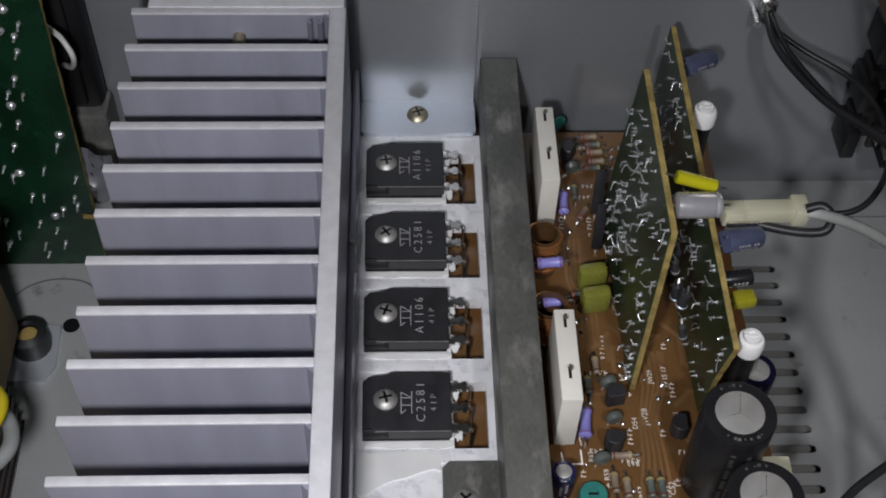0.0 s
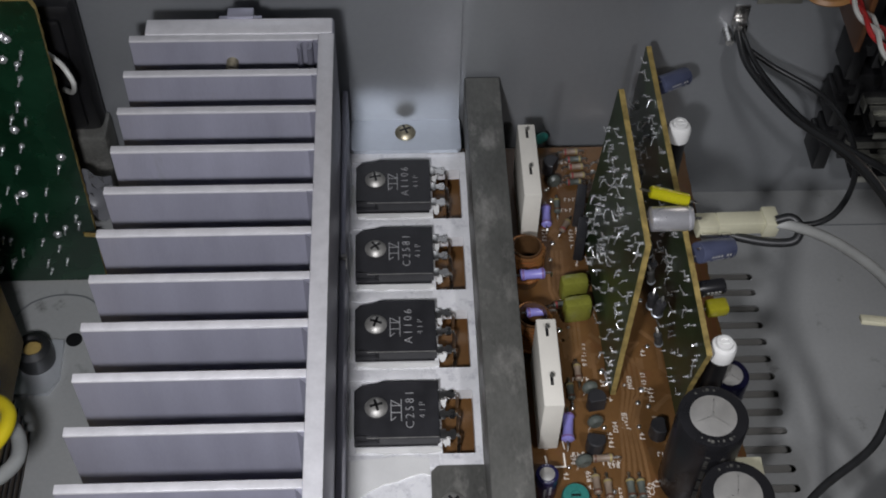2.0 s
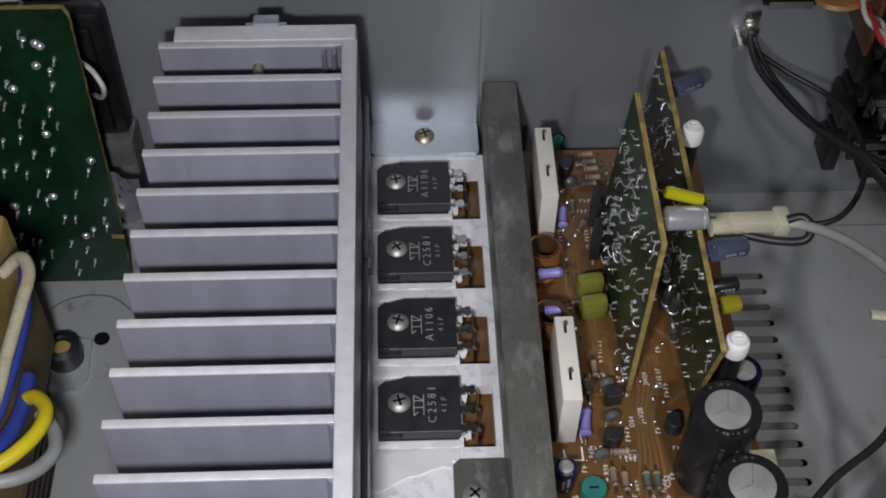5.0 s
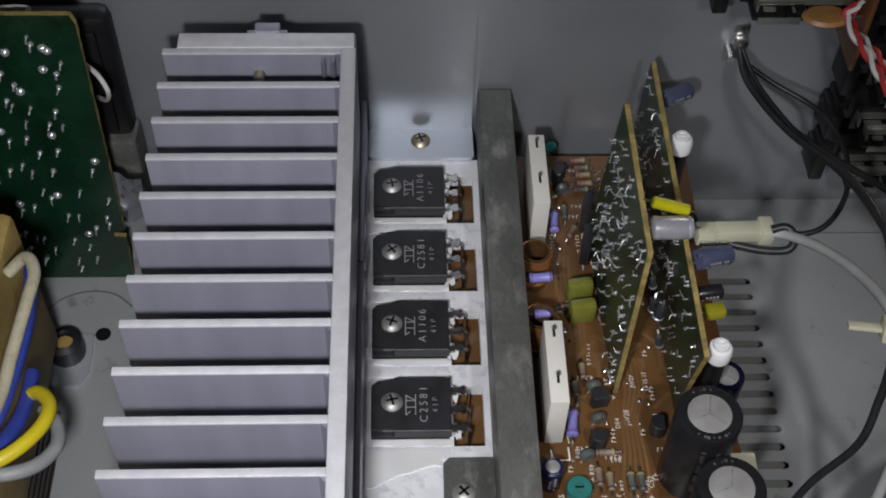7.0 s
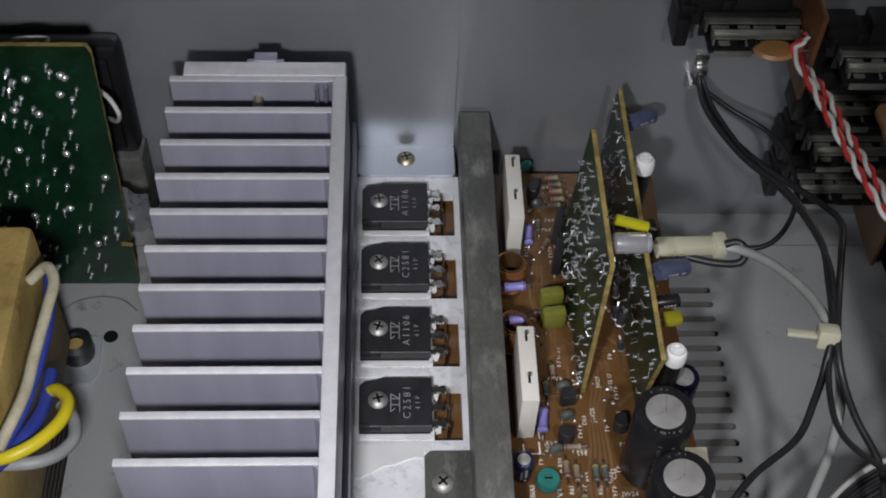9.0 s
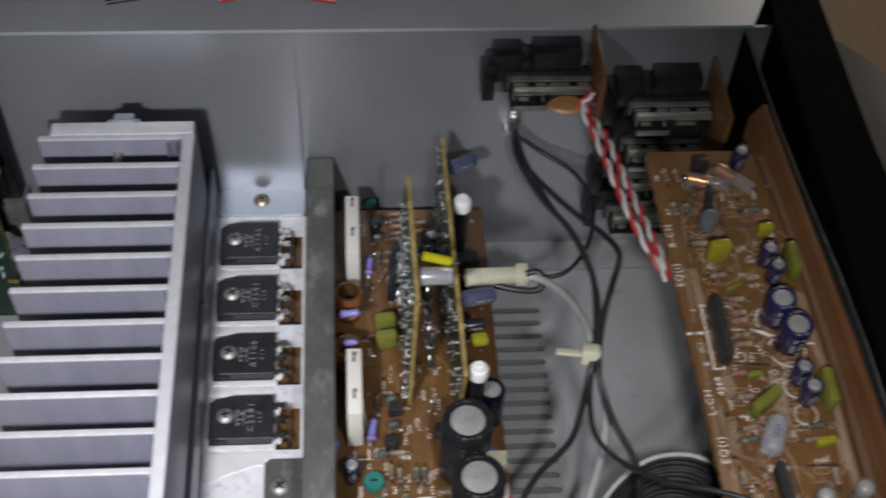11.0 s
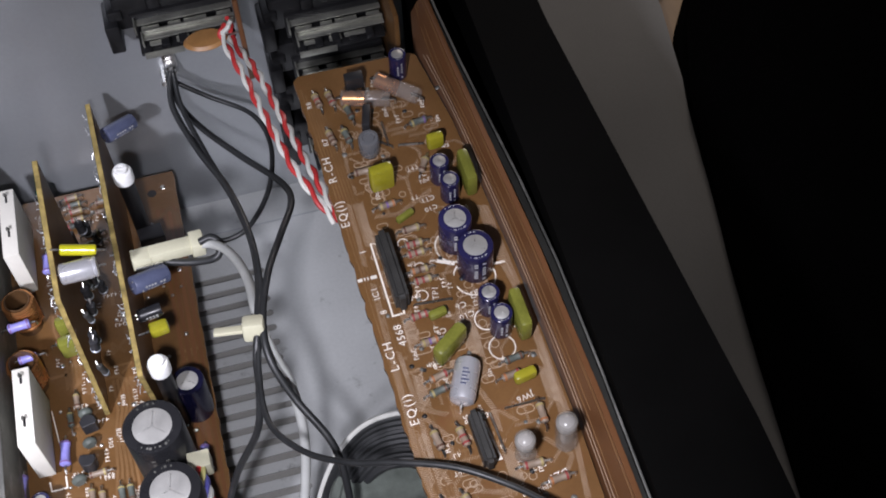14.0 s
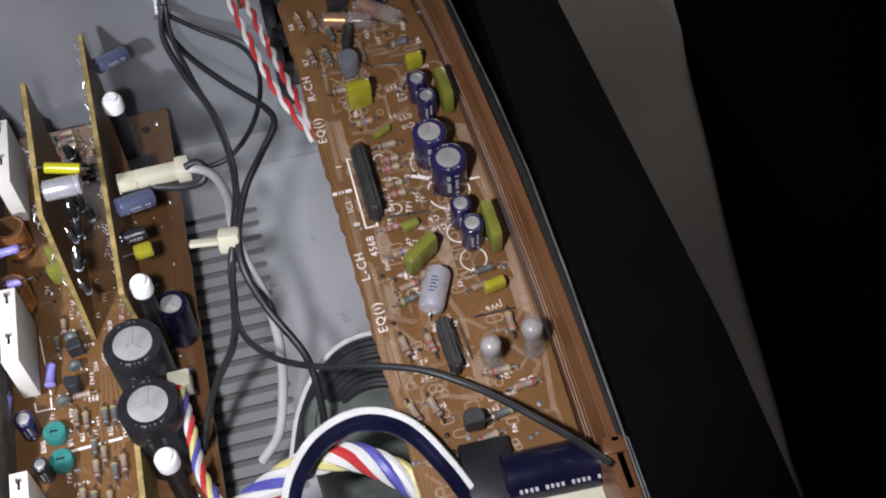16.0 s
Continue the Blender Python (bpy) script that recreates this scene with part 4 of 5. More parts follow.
t = thing("film_capacitor", "fat silvery capacitor with dark print lying on the board", "capacitor", on_eq(18.2, 4.4, 66))
bm = bmesh.new(); lathe(bm, [(0, -5.6), (1.6, -5.6), (2.7, -5.0), (3.0, -4), (3.0, 4), (2.7, 5.0), (1.6, 5.6), (0, 5.6)], 24, pose(0, 0, 3.0, 0, 90, 0)); part("body", bm, SILVER, t)
bm = bmesh.new()
for k in range(5):
    box(bm, -2 + k * 0.9, -1.6 + k * 0.9, -0.5 - (k % 2) * 0.5, 0.8, 5.98, 6.03)
part("print", bm, PALESLEEVE, t, "dark unreadable print")
two_leads(t, 6.4, 3.0, 0.2)
styrol(on_eq(26.6, -15.0, 0) @ pose(0, 0, 0, 0, -93, 0) @ mm(5.0, 0, -2.4), 9.6, 2.4, "stubby clear polystyrene capacitor standing on the board", False, True)
styrol(on_eq(36.0, -14.6, 0) @ pose(0, 0, 0, 0, -93, 0) @ mm(6.6, 0, -2.5), 12.6, 2.5, "tall clear polystyrene capacitor standing on the board", False, True)
t = small_transistor(on_eq(18.9, -29.1, 0), "half-round grey-black transistor near the front of the equaliser board", material_ic)

for x, y, turn, mat, bands, colour in (
        (2.7, 91.6, 100, BEIGE, ("brown", "red", "gold"), "beige"), (6.1, 91.4, 100, BEIGE, ("red", "brown", "gold"), "beige"),
        (3.7, 79.3, 100, BEIGE, ("brown", "brown", "gold"), "beige"), (7.6, 78.7, 100, GREYGREEN, ("brown", "gold"), "grey"),
        (12.6, 55.8, 6, BEIGE, ("gold", "violet", "orange"), "beige"), (16.5, 47.6, 4, BEIGE, ("brown", "gold"), "beige"),
        (16.2, 43.3, 4, BEIGE, ("red", "red", "gold"), "pinkish"), (16, 40.7, 4, BEIGE, ("red", "red", "gold"), "pinkish"),
        (15.7, 36, 4, BEIGE, ("orange", "brown", "gold"), "beige"), (15.8, 33.1, 4, BEIGE, ("red", "red", "gold"), "pinkish")):
    resistor(on_eq(x, y, turn), 4.6, 0.95, mat, bands, 3.7, colour, where)
for x, y, turn, mat, bands, colour in (
        (12.6, 24.1, 6, BEIGE, ("red", "red", "red"), "pinkish"), (13.3, 17, 6, BEIGE, ("gold", "violet", "orange"), "pale"),
        (13, 7.9, 12, BEIGE, ("orange", "red"), "pinkish"), (12.1, 4.4, 12, GREYGREEN, ("gold", "brown"), "grey-blue"),
        (30.7, 7.8, 8, GREYGREEN, ("brown", "brown"), "grey-green"), (28.9, 3.9, 8, BEIGE, ("orange", "red"), "pinkish"),
        (26.2, 78.2, 8, GREYGREEN, ("gold", "violet"), "grey"), (24.2, 65, 60, BEIGE, ("brown", "gold"), "beige"),
        (9.1, 67, 0, BEIGE, ("brown", "gold"), "beige"), (9.8, 85.9, 100, GREYGREEN, ("brown", "gold"), "grey")):
    resistor(on_eq(x, y, turn), 4.6, 0.95, mat, bands, 3.7, colour, where)
for x, y, turn, mat, bands, colour in (
        (8.7, -6.9, 100, BEIGE, ("brown", "gold"), "beige"), (14.4, -7.6, 100, BEIGE, ("red", "red", "gold"), "pinkish"),
        (7.2, -23, 108, BEIGE, ("brown", "gold"), "beige"), (11.7, -22.8, 108, BEIGE, ("brown", "gold"), "beige"),
        (21.2, -32.4, 12, BEIGE, ("red", "gold"), "beige"), (32.9, -6.8, 90, BEIGE, ("orange", "gold"), "beige"),
        (31.9, -22.4, 5, BEIGE, ("orange", "red"), "beige"), (27.6, -17.8, 0, BEIGE, ("red", "gold"), "beige"),
        (25.6, -27.7, 10, GREYGREEN, ("brown", "gold"), "grey")):
    resistor(on_eq(x, y, turn), 5.0, 1.0, mat, bands, 4.0, colour, where)
jumper(EQ, (12.1, 27.5), (21.2, 26.8))
jumper(EQ, (21.7, -3.5), (22.5, -13.4))
jumper(EQ, (25.4, -3.3), (34.6, -3.3))
jumper(EQ, (12, 77.8), (18.2, 72.8))
jumper(EQ, (17.2, 81), (17.3, 74.1))
jumper(EQ, (19.7, 72.9), (26, 71.7))
# bare solder pads seen between the parts
for k in range(60):
    x, y = rnd.uniform(3, 37), rnd.uniform(-48, 97)
    bm = bmesh.new(); r = rnd.uniform(0.3, 0.5)
    lathe(bm, [(r * 1.6, 0), (r, 0.25), (0, 0.45)], 8, Matrix.Translation((x, y, 0)))
    part("pad", bm, ZINC if k % 3 else BLACK, EQ)

# pale copper rings round the joints, and short marks too small to read
for k in range(120):
    x, y = rnd.uniform(6, 31), rnd.uniform(-46, 94)
    r = rnd.uniform(0.75, 1.15)
    bm = bmesh.new()
    ring = [(math.cos(a * math.pi / 8), math.sin(a * math.pi / 8)) for a in range(16)]
    L = rnd.choice((0.0, 0.0, 1.2, 2.2))
    grow = lambda q, f: [(x + f * u + (L if u > 0 else 0.0), y + f * v) for u, v in q]
    outer, inner = grow(ring, r), grow(ring, r - 0.2)
    vo = [[bm.verts.new((*p, h)) for p in loop] for loop, h in ((outer, 0.0), (outer, 0.05), (inner, 0.05), (inner, 0.0))]
    for a, b in zip(vo, vo[1:]):
        for i in range(16):
            bm.faces.new((a[i], a[(i + 1) % 16], b[(i + 1) % 16], b[i]))
    part("joint_ring", bm, HATCH, EQ)
for k in range(56):
    x, y, turn = rnd.uniform(8, 32), rnd.uniform(-44, 92), rnd.choice((10, 93, 93, 190))
    bm = bmesh.new()
    for c in range(rnd.randint(2, 3)):
        m = pose(x, y, 0, 0, 0, turn) @ Matrix.Translation((1.05 * c, 0, 0))
        box(bm, 0, 0.16, -0.55, 0.55, 0.0, 0.09, 0, m)
        box(bm, 0.16, 0.62, 0.36 - 0.4 * (c % 2), 0.52 - 0.4 * (c % 2), 0.0, 0.09, 0, m)
        if k % 2: box(bm, 0.62, 0.78, -0.5, 0.1, 0.0, 0.09, 0, m)
    part("print_bars", bm, SILK, EQ)

# ---- the main board's components ----
where = "the main board"


def on_main(x, y, turn=0, z=0.0):
    return mm(x, y, PCB_Z + z, 0, 0, turn)


def cement(x0, x1, y0, y1, z1, z0, marks):
    t = thing("cement_resistor", "white cement power resistor standing upright on the main board", "resistor", mm((x0 + x1) / 2, (y0 + y1) / 2, PCB_Z), "cement resistors")
    bm = bmesh.new(); box(bm, -(x1 - x0) / 2, (x1 - x0) / 2, -(y1 - y0) / 2, (y1 - y0) / 2, z0 - PCB_Z, z1 - PCB_Z, 0.25)
    part("body", bm, CERAMIC, t)
    for yy in marks:
        c, h = yy - (y0 + y1) / 2, z1 - PCB_Z
        bm = bmesh.new(); box(bm, -0.35, 0.35, c - 1.5, c + 1.5, h - 0.2, h + 0.06)
        part("terminal_slot", bm, BLACK, t, "dark slot with a terminal")
        bm = bmesh.new(); tube(bm, [(-0.1, c + 1.0, h - 0.3), (-0.1, c + 0.9, h + 1.4), (0.0, c + 0.2, h + 2.0), (0.1, c - 0.5, h + 1.9)], 0.32, 6)
        part("terminal", bm, ZINC, t, "dull bent terminal wire")
    for yy in (-(y1 - y0) / 2 + 2, (y1 - y0) / 2 - 2):
        bm = bmesh.new(); box(bm, -0.5, 0.5, yy - 0.4, yy + 0.4, -0.2, z0 - PCB_Z + 0.2)
        part("lead", bm, TIN, t)
    return t


cement(40.0, 44.6, 204.0, 229.0, 50.5, 31, (225.5, 212.5))
cement(39.8, 44.5, 141.0, 165.0, 50.8, 31, (161.5, 148.0))
cement(40.6, 45.3, 86, 107.5, 50.8, 31, (104,))


def copper_coil(x, y, z0, z1, r, turns):
    t = thing("copper_coil", "upright coil of enamelled copper wire beside the support bar", "coil", mm(x, y, PCB_Z))
    n = turns * 18
    pts = [(r * math.cos(2 * math.pi * k / 18), r * math.sin(2 * math.pi * k / 18), z0 - PCB_Z + (z1 - z0) * k / n) for k in range(n + 1)]
    bm = bmesh.new(); tube(bm, pts, 0.62, 6); part("winding", bm, COPPER, t)
    bm = bmesh.new(); lathe(bm, [(r - 0.5, 0.02), (r - 0.5, z1 - PCB_Z + 0.6), (r - 0.9, z1 - PCB_Z + 0.6), (r - 0.9, 0.02)], 22); part("former", bm, BROWNCORE, t)
    return t


copper_coil(40.6, 194.0, 31, 41.5, 4.3, 8)
copper_coil(40.4, 172.5, 31, 41.5, 4.3, 8)

electrolytic(mm(76.0, 133.6, PCB_Z), 7.9, 29.5, SLEEVE, "large black reservoir electrolytic capacitor with bare aluminium top", seg=40)
electrolytic(mm(78.1, 114.6, PCB_Z), 7.9, 29.5, SLEEVE, "large black reservoir electrolytic capacitor with bare aluminium top", seg=40)
electrolytic(on_main(40.8, 131.2), 2.7, 9, BLUESLEEVE, "slim blue-black electrolytic capacitor beside the cement resistor")
electrolytic(on_main(44.3, 116.8), 2.2, 8, SLEEVE, "slim black electrolytic capacitor near the trimmers")


def trimmer(x, y):
    t = thing("trimmer", "round teal-green trimmer on the main board", "trimmer", on_main(x, y), "trimmers")
    bm = bmesh.new(); lathe(bm, [(0, 0.6), (3.0, 0.6), (3.3, 1.2), (3.3, 3.6), (3.0, 4.2), (1.2, 4.3), (1.1, 3.9), (0, 3.9)], 18); part("body", bm, TEAL, t)
    bm = bmesh.new(); box(bm, -1.0, 1.0, -0.2, 0.2, 3.8, 4.34); part("adjuster_slot", bm, BLACK, t)
    bm = bmesh.new(); box(bm, 2.4, 4.2, -3.0, -2.2, 0.02, 0.9, 0.1); part("lug", bm, TIN, t)
    return t


trimmer(47.6, 128.1)
trimmer(48.9, 119.2)
disc_cap(on_main(48.9, 241.7, 20), 2.2, TEAL, "teal-green ceramic capacitor behind the cement resistor")
for x, y, turn in ((55.1, 153.3, 10), (53.7, 141.8, 170), (69.4, 145.1, 90)):
    small_transistor(on_main(x, y, turn))
for x, y in ((54.1, 157.9), (54.4, 148.2), (51.2, 225.6)):
    disc_cap(on_main(x, y, 12), 2.0, GREYGREEN, "small grey-green dipped capacitor on the main board", 2.4)
flat_transistor(on_main(56.7, 212.9, 78), "flat black driver transistor with a heat tab on the main board")
flat_transistor(on_main(55.8, 201.4, 78), "flat black driver transistor with a heat tab on the main board")
small_transistor(on_main(50.7, 230.4, 60))
film_cap(on_main(52.8, 187.6, 8), 7.5, 4.0, 8.5, OLIVE, "olive-yellow film capacitor on the main board")
film_cap(on_main(53, 180.6, 8), 7.5, 4.0, 8.5, OLIVE, "olive-yellow film capacitor on the main board")
LIL = ("violet", "violet")
resistor(on_main(41, 184, 5, 14), 6.5, 1.5, PURPLE, LIL, 5.0, "lilac", where)
resistor(on_main(41.7, 175.2, 5, 10), 5.5, 1.3, PURPLE, LIL, 5.0, "lilac", where)
resistor(on_main(47.9, 212.8, 88, 2), 7.0, 1.4, PURPLE, LIL, 5.0, "lilac", where)
resistor(on_main(47.5, 146.6, 85, 2), 7.5, 1.6, PURPLE, LIL, 5.6, "lilac", where)
resistor(on_main(35.2, 139, 80, 3), 7.0, 1.5, PURPLE, LIL, 5.0, "lilac", where)
resistor(on_main(85.3, 137.1, 80, 1), 4.0, 1.4, PURPLE, LIL, 3.0, "lilac", where)
for x, y, turn, mat in ((53.2, 132.2, 92, BEIGE), (55.9, 130.9, 92, BEIGE), (61.2, 130.9, 92, GREYGREEN), (63.7, 130.8, 92, GREYGREEN),
                        (55.4, 139.1, 2, BEIGE), (57.6, 115.3, 92, BEIGE), (62.5, 113.2, 92, GREYGREEN), (65, 115.1, 92, BEIGE), (84.1, 133.3, 88, BEIGE)):
    resistor(on_main(x, y, turn), 5.2, 1.05, mat, ("brown", "gold"), 4.4, "beige", where)
for x, y, turn, mat in ((57.2, 238.1, 4, BEIGE), (57.9, 235.2, 4, GREYGREEN), (58.2, 232.4, 4, BEIGE), (58.4, 229.1, 4, BEIGE), (57.1, 226.6, 4, GREYGREEN),
                        (53.1, 210.8, 60, BEIGE), (49.8, 184.6, 10, GREYGREEN)):
    resistor(on_main(x, y, turn), 4.6, 0.95, mat, ("red", "gold"), 3.8, "pinkish", where)
# printed writing and runs on the main board


def main_text(text, x, y, size, turn):
    lettering("printing", text, size * 0.8, SILK, MAIN, mm(x, y, PCB_Z + 0.03, 0, 0, turn))


main_text("JW28", 62.3, 149.9, 1.8, 90)
main_text("JW29", 64.8, 160.9, 1.5, 90)
main_text("D54", 59.7, 148.2, 1.6, 90)
main_text("R63", 58.1, 137.7, 1.6, 180)
main_text("R65", 48.6, 139.6, 1.6, 90)
main_text("R59", 51.8, 134.9, 1.6, 90)
main_text("R61", 54.3, 126.5, 1.6, 90)
main_text("R57", 59.1, 130.4, 1.6, 90)
main_text("R55", 62.1, 126.4, 1.6, 90)
main_text("C52", 66.3, 131.3, 1.8, 90)
main_text("JW24", 70.1, 125.1, 1.8, 0)
main_text("BIAS", 43.5, 126.2, 1.8, 90)
main_text("VR", 50.9, 125.6, 1.8, 90)
main_text("9 7 11 5 3", 54.1, 169.5, 1.5, 90)
main_text("19 15 17", 68.4, 160.8, 1.5, 90)
main_text("21", 69.7, 150.4, 1.5, 90)
L = lambda *p, w=0.35, mat=SILK: [traces(MAIN, [p], mat, w, PCB_Z, "printed_line")]
L((44.2, 162.9), (46.6, 142.5), w=0.3)
L((41.8, 140.6), (42.1, 137.7), (46.4, 137.7), (46.3, 141.2), w=0.4)
L((49.1, 122.9), (64.7, 123.4), w=0.8)
for k in range(5):
    x = 62.5 + 1.25 * k
    traces(MAIN, [[(x, 168), (x + 0.3, 158), (x - 1.5 - 0.3 * k, 149), (x - 1.8, 140), (x - 3 + 0.4 * k, 132), (x - 3.4, 112)]], TRACE, 0.75, PCB_Z - 0.02)
for k in range(4):
    x = 83.4 + 1.75 * k
    traces(MAIN, [[(x, 226), (x + 0.1 * k, 190), (x + 0.2, 150), (x - 0.2, 112), (x, 80)]], PHENOLIC_DARK, 1.15, PCB_Z - 0.02)
for k in range(4):
    traces(MAIN, [[(47.5 + 1.3 * k, 203), (47.2 + 1.2 * k, 190), (50 + 1.2 * k, 180), (50 + 1.2 * k, 170)]], TRACE, 0.75, PCB_Z - 0.02)
rnd = random.Random(9)
for k in range(46):
    x, y = rnd.uniform(46, 88), rnd.uniform(96, 238)
    p = [(x, y)]
    for _ in range(rnd.randint(2, 4)):
        a = rnd.choice((0, 45, 90, 135, 180, -45, -90, -135)); q = rnd.uniform(2.5, 8)
        p.append((min(89, max(45, p[-1][0] + q * math.cos(radians(a)))), min(239, max(92, p[-1][1] + q * math.sin(radians(a))))))
    if all(math.hypot(a[0] - b[0], a[1] - b[1]) > 0.4 for a, b in zip(p, p[1:])): traces(MAIN, [p], TRACE, rnd.uniform(0.6, 1.3), PCB_Z - 0.02)
for k in range(80):
    bm = bmesh.new(); r = rnd.uniform(0.35, 0.6)
    lathe(bm, [(r * 1.5, 0), (r, 0.3), (0, 0.6)], 8, Matrix.Translation((rnd.uniform(46, 88), rnd.uniform(96, 238), PCB_Z)))
    part("pad", bm, TIN, MAIN)

# short marks on the main board, too small to read
for k in range(60):
    x, y, turn = rnd.uniform(46, 70), rnd.uniform(98, 236), rnd.choice((0, 90, 90, 180))
    bm = bmesh.new()
    for c in range(rnd.randint(2, 4)):
        m = pose(x, y, PCB_Z, 0, 0, turn) @ Matrix.Translation((1.15 * c, 0, 0))
        box(bm, 0, 0.2, -0.6, 0.6, 0.0, 0.05, 0, m)
        box(bm, 0.2, 0.7, 0.36 - 0.5 * (c % 2), 0.56 - 0.5 * (c % 2), 0.0, 0.05, 0, m)
    part("print_bars", bm, SILK, MAIN)
# more small parts standing on the main board
for x, y, turn, mat, colour in ((49.5, 158, 92, GREYGREEN, "grey"), (51.8, 163.5, 92, BEIGE, "beige"), (57.5, 122, 92, GREYGREEN, "grey"), (60.0, 119, 92, BEIGE, "beige"), (53.5, 108, 92, BEIGE, "beige"),
                                (56.5, 106.5, 92, GREYGREEN, "grey"), (60.5, 105.5, 92, BEIGE, "beige"), (51.5, 218, 88, GREYGREEN, "grey"), (62.5, 222, 4, BEIGE, "beige"), (63.0, 218.5, 4, GREYGREEN, "grey"),
                                (66.5, 230, 4, BEIGE, "beige"), (66.8, 234, 4, BEIGE, "beige")):
    resistor(on_main(x, y, turn), 4.8, 1.0, mat, ("brown", "gold"), 4.0, colour, where)
disc_cap(on_main(50.5, 137.5, 15), 2.1, GREYGREEN, "small grey-green dipped capacitor on the main board", 2.4)
electrolytic(on_main(70.5, 222, 0), 2.6, 9, SLEEVE, "slim black electrolytic capacitor between the driver cards")

# things between and beside the two cards
t = thing("film_capacitor", "bright yellow axial film capacitor lying between the driver cards", "capacitor", mm(68.0, 174.6, 84.0, 0, 14, -6))
bm = bmesh.new(); lathe(bm, [(0, -4.6), (1.2, -4.6), (1.5, -4.3), (1.5, 4.3), (1.2, 4.6), (0, 4.6)], 18, pose(0, 0, 0, 0, 90, 0)); part("body", bm, YELLOWFILM, t)
bm = bmesh.new(); tube(bm, [(-7, 0, 0), (7, 0, 0)], 0.3, 6); part("lead", bm, TIN, t)
t = thing("electrolytic_capacitor", "silver axial electrolytic capacitor lying between the driver cards", "capacitor", mm(67.4, 168.5, 83.4, 0, 2, 2))
bm = bmesh.new(); lathe(bm, [(0, -4.8), (2.2, -4.8), (2.8, -4.4), (2.8, 3.4), (2.5, 3.8), (2.8, 4.2), (2.6, 4.8), (0, 4.8)], 22, pose(0, 0, 0, 0, 90, 0)); part("can", bm, SILVER, t)
bm = bmesh.new(); tube(bm, [(-7, 0, 0), (7, 0, 0)], 0.3, 6); part("lead", bm, TIN, t)
for k, (px, py, pz) in enumerate(((65.5, 177.7, 64.9), (65.5, 173.5, 66), (65.8, 169.5, 64), (65.2, 165.5, 66), (65.4, 160.8, 63), (65.8, 156.5, 66), (66, 152.3, 60), (66, 195.9, 66), (66, 201, 58), (66, 207.8, 44.3),
                               (66, 189.1, 45.6), (65.6, 184.5, 56))):
    t = thing("resistor", "small dark axial resistor on the face of a driver card", "resistor", mm(px, py, pz, 0, 78 + 9 * (k % 3), 12 * (k % 4) - 18), "card resistors")
    r = 1.35 if k % 3 else 1.0
    bm = bmesh.new(); lathe(bm, [(0, -2.6), (r * 0.85, -2.4), (r, -1.8), (r * 0.9, -1), (r * 0.9, 1), (r, 1.8), (r * 0.85, 2.4), (0, 2.6)], 12, pose(0, 0, 0, 0, 90, 0)); part("body", bm, EPOXY if k % 3 else material_ic, t)
    bm = bmesh.new(); lathe(bm, [(r * 0.95, 1.3), (r * 1.03, 1.4), (r * 1.03, 1.8), (r * 0.95, 1.9)], 12, pose(0, 0, 0, 0, 90, 0)); part("band", bm, PLATE, t, "pale ring")
    bm = bmesh.new(); tube(bm, [(-4.0, 0.8, 0), (-3.4, 0, 0), (3.4, 0, 0), (4.2, 0.9, 0)], 0.3, 6); part("lead", bm, TIN, t)


def lying_cap(m, r, h, mat, label):
    return electrolytic(m @ pose(0, 0, 0, 0, 90, 0), r, h, mat, label, cross=False)


PALE = "pale blue sleeved electrolytic capacitor jutting sideways from the driver card"
lying_cap(mm(76.2, 228.4, 65, 0, 14, 36), 2.5, 10.5, PALESLEEVE, PALE)
lying_cap(mm(77.5, 173.4, 64.6, 0, 18, 24), 2.7, 10.5, PALESLEEVE, PALE)


def white_post(x, y, z):
    t = thing("adjustable_coil", "white plastic coil cap on a black base beside the driver card", "coil", mm(x, y, PCB_Z), "white coil caps")
    h = z - PCB_Z
    bm = bmesh.new(); lathe(bm, [(0, 0), (2.4, 0), (2.4, h - 5.5), (0, h - 5.5)], 16); part("stem", bm, BLACK, t)
    bm = bmesh.new(); lathe(bm, [(2.2, h - 5.5), (3.0, h - 5.3), (3.1, h - 2.0), (2.7, h - 1.2), (2.0, h - 0.9), (1.9, h), (1.2, h + 0.1), (1.1, h - 0.5), (0, h - 0.5)], 20); part("cap", bm, WHITEP, t)
    bm = bmesh.new(); box(bm, -1.7, 1.7, -0.2, 0.2, h - 0.1, h + 0.25); part("rib", bm, WHITEP, t)
    return t


white_post(79.3, 213.6, 66.5)
white_post(80.4, 149.6, 62.5)
white_post(80.8, 98.9, 58)
flat_transistor(mm(81.8, 207, PCB_Z, 0, 0, 8), "flat black transistor with a metal tab beside the connector", 7.5, 12, 5.5)
electrolytic(mm(85.4, 152.0, PCB_Z), 4.6, 17, NAVYDARK, "navy-black electrolytic capacitor beside the white coil cap", marks=False)
lying_cap(mm(77.0, 166.0, 60.2, 0, 0, 8), 1.9, 6.6, SLEEVE, "short black capacitor jutting sideways from the driver card")
t = thing("film_capacitor", "shiny mustard-yellow film capacitor jutting from the driver card", "capacitor", mm(82.0, 163.0, 57.0, 0, 0, 8))
bm = bmesh.new(); box(bm, -3.0, 2.4, -1.9, 1.9, -1.6, 1.6, 0.8); part("body", bm, MUSTARD, t)
bm = bmesh.new(); tube(bm, [(-3, 0, 0), (-8, 0, 0)], 0.35, 6); part("lead", bm, TIN, t)

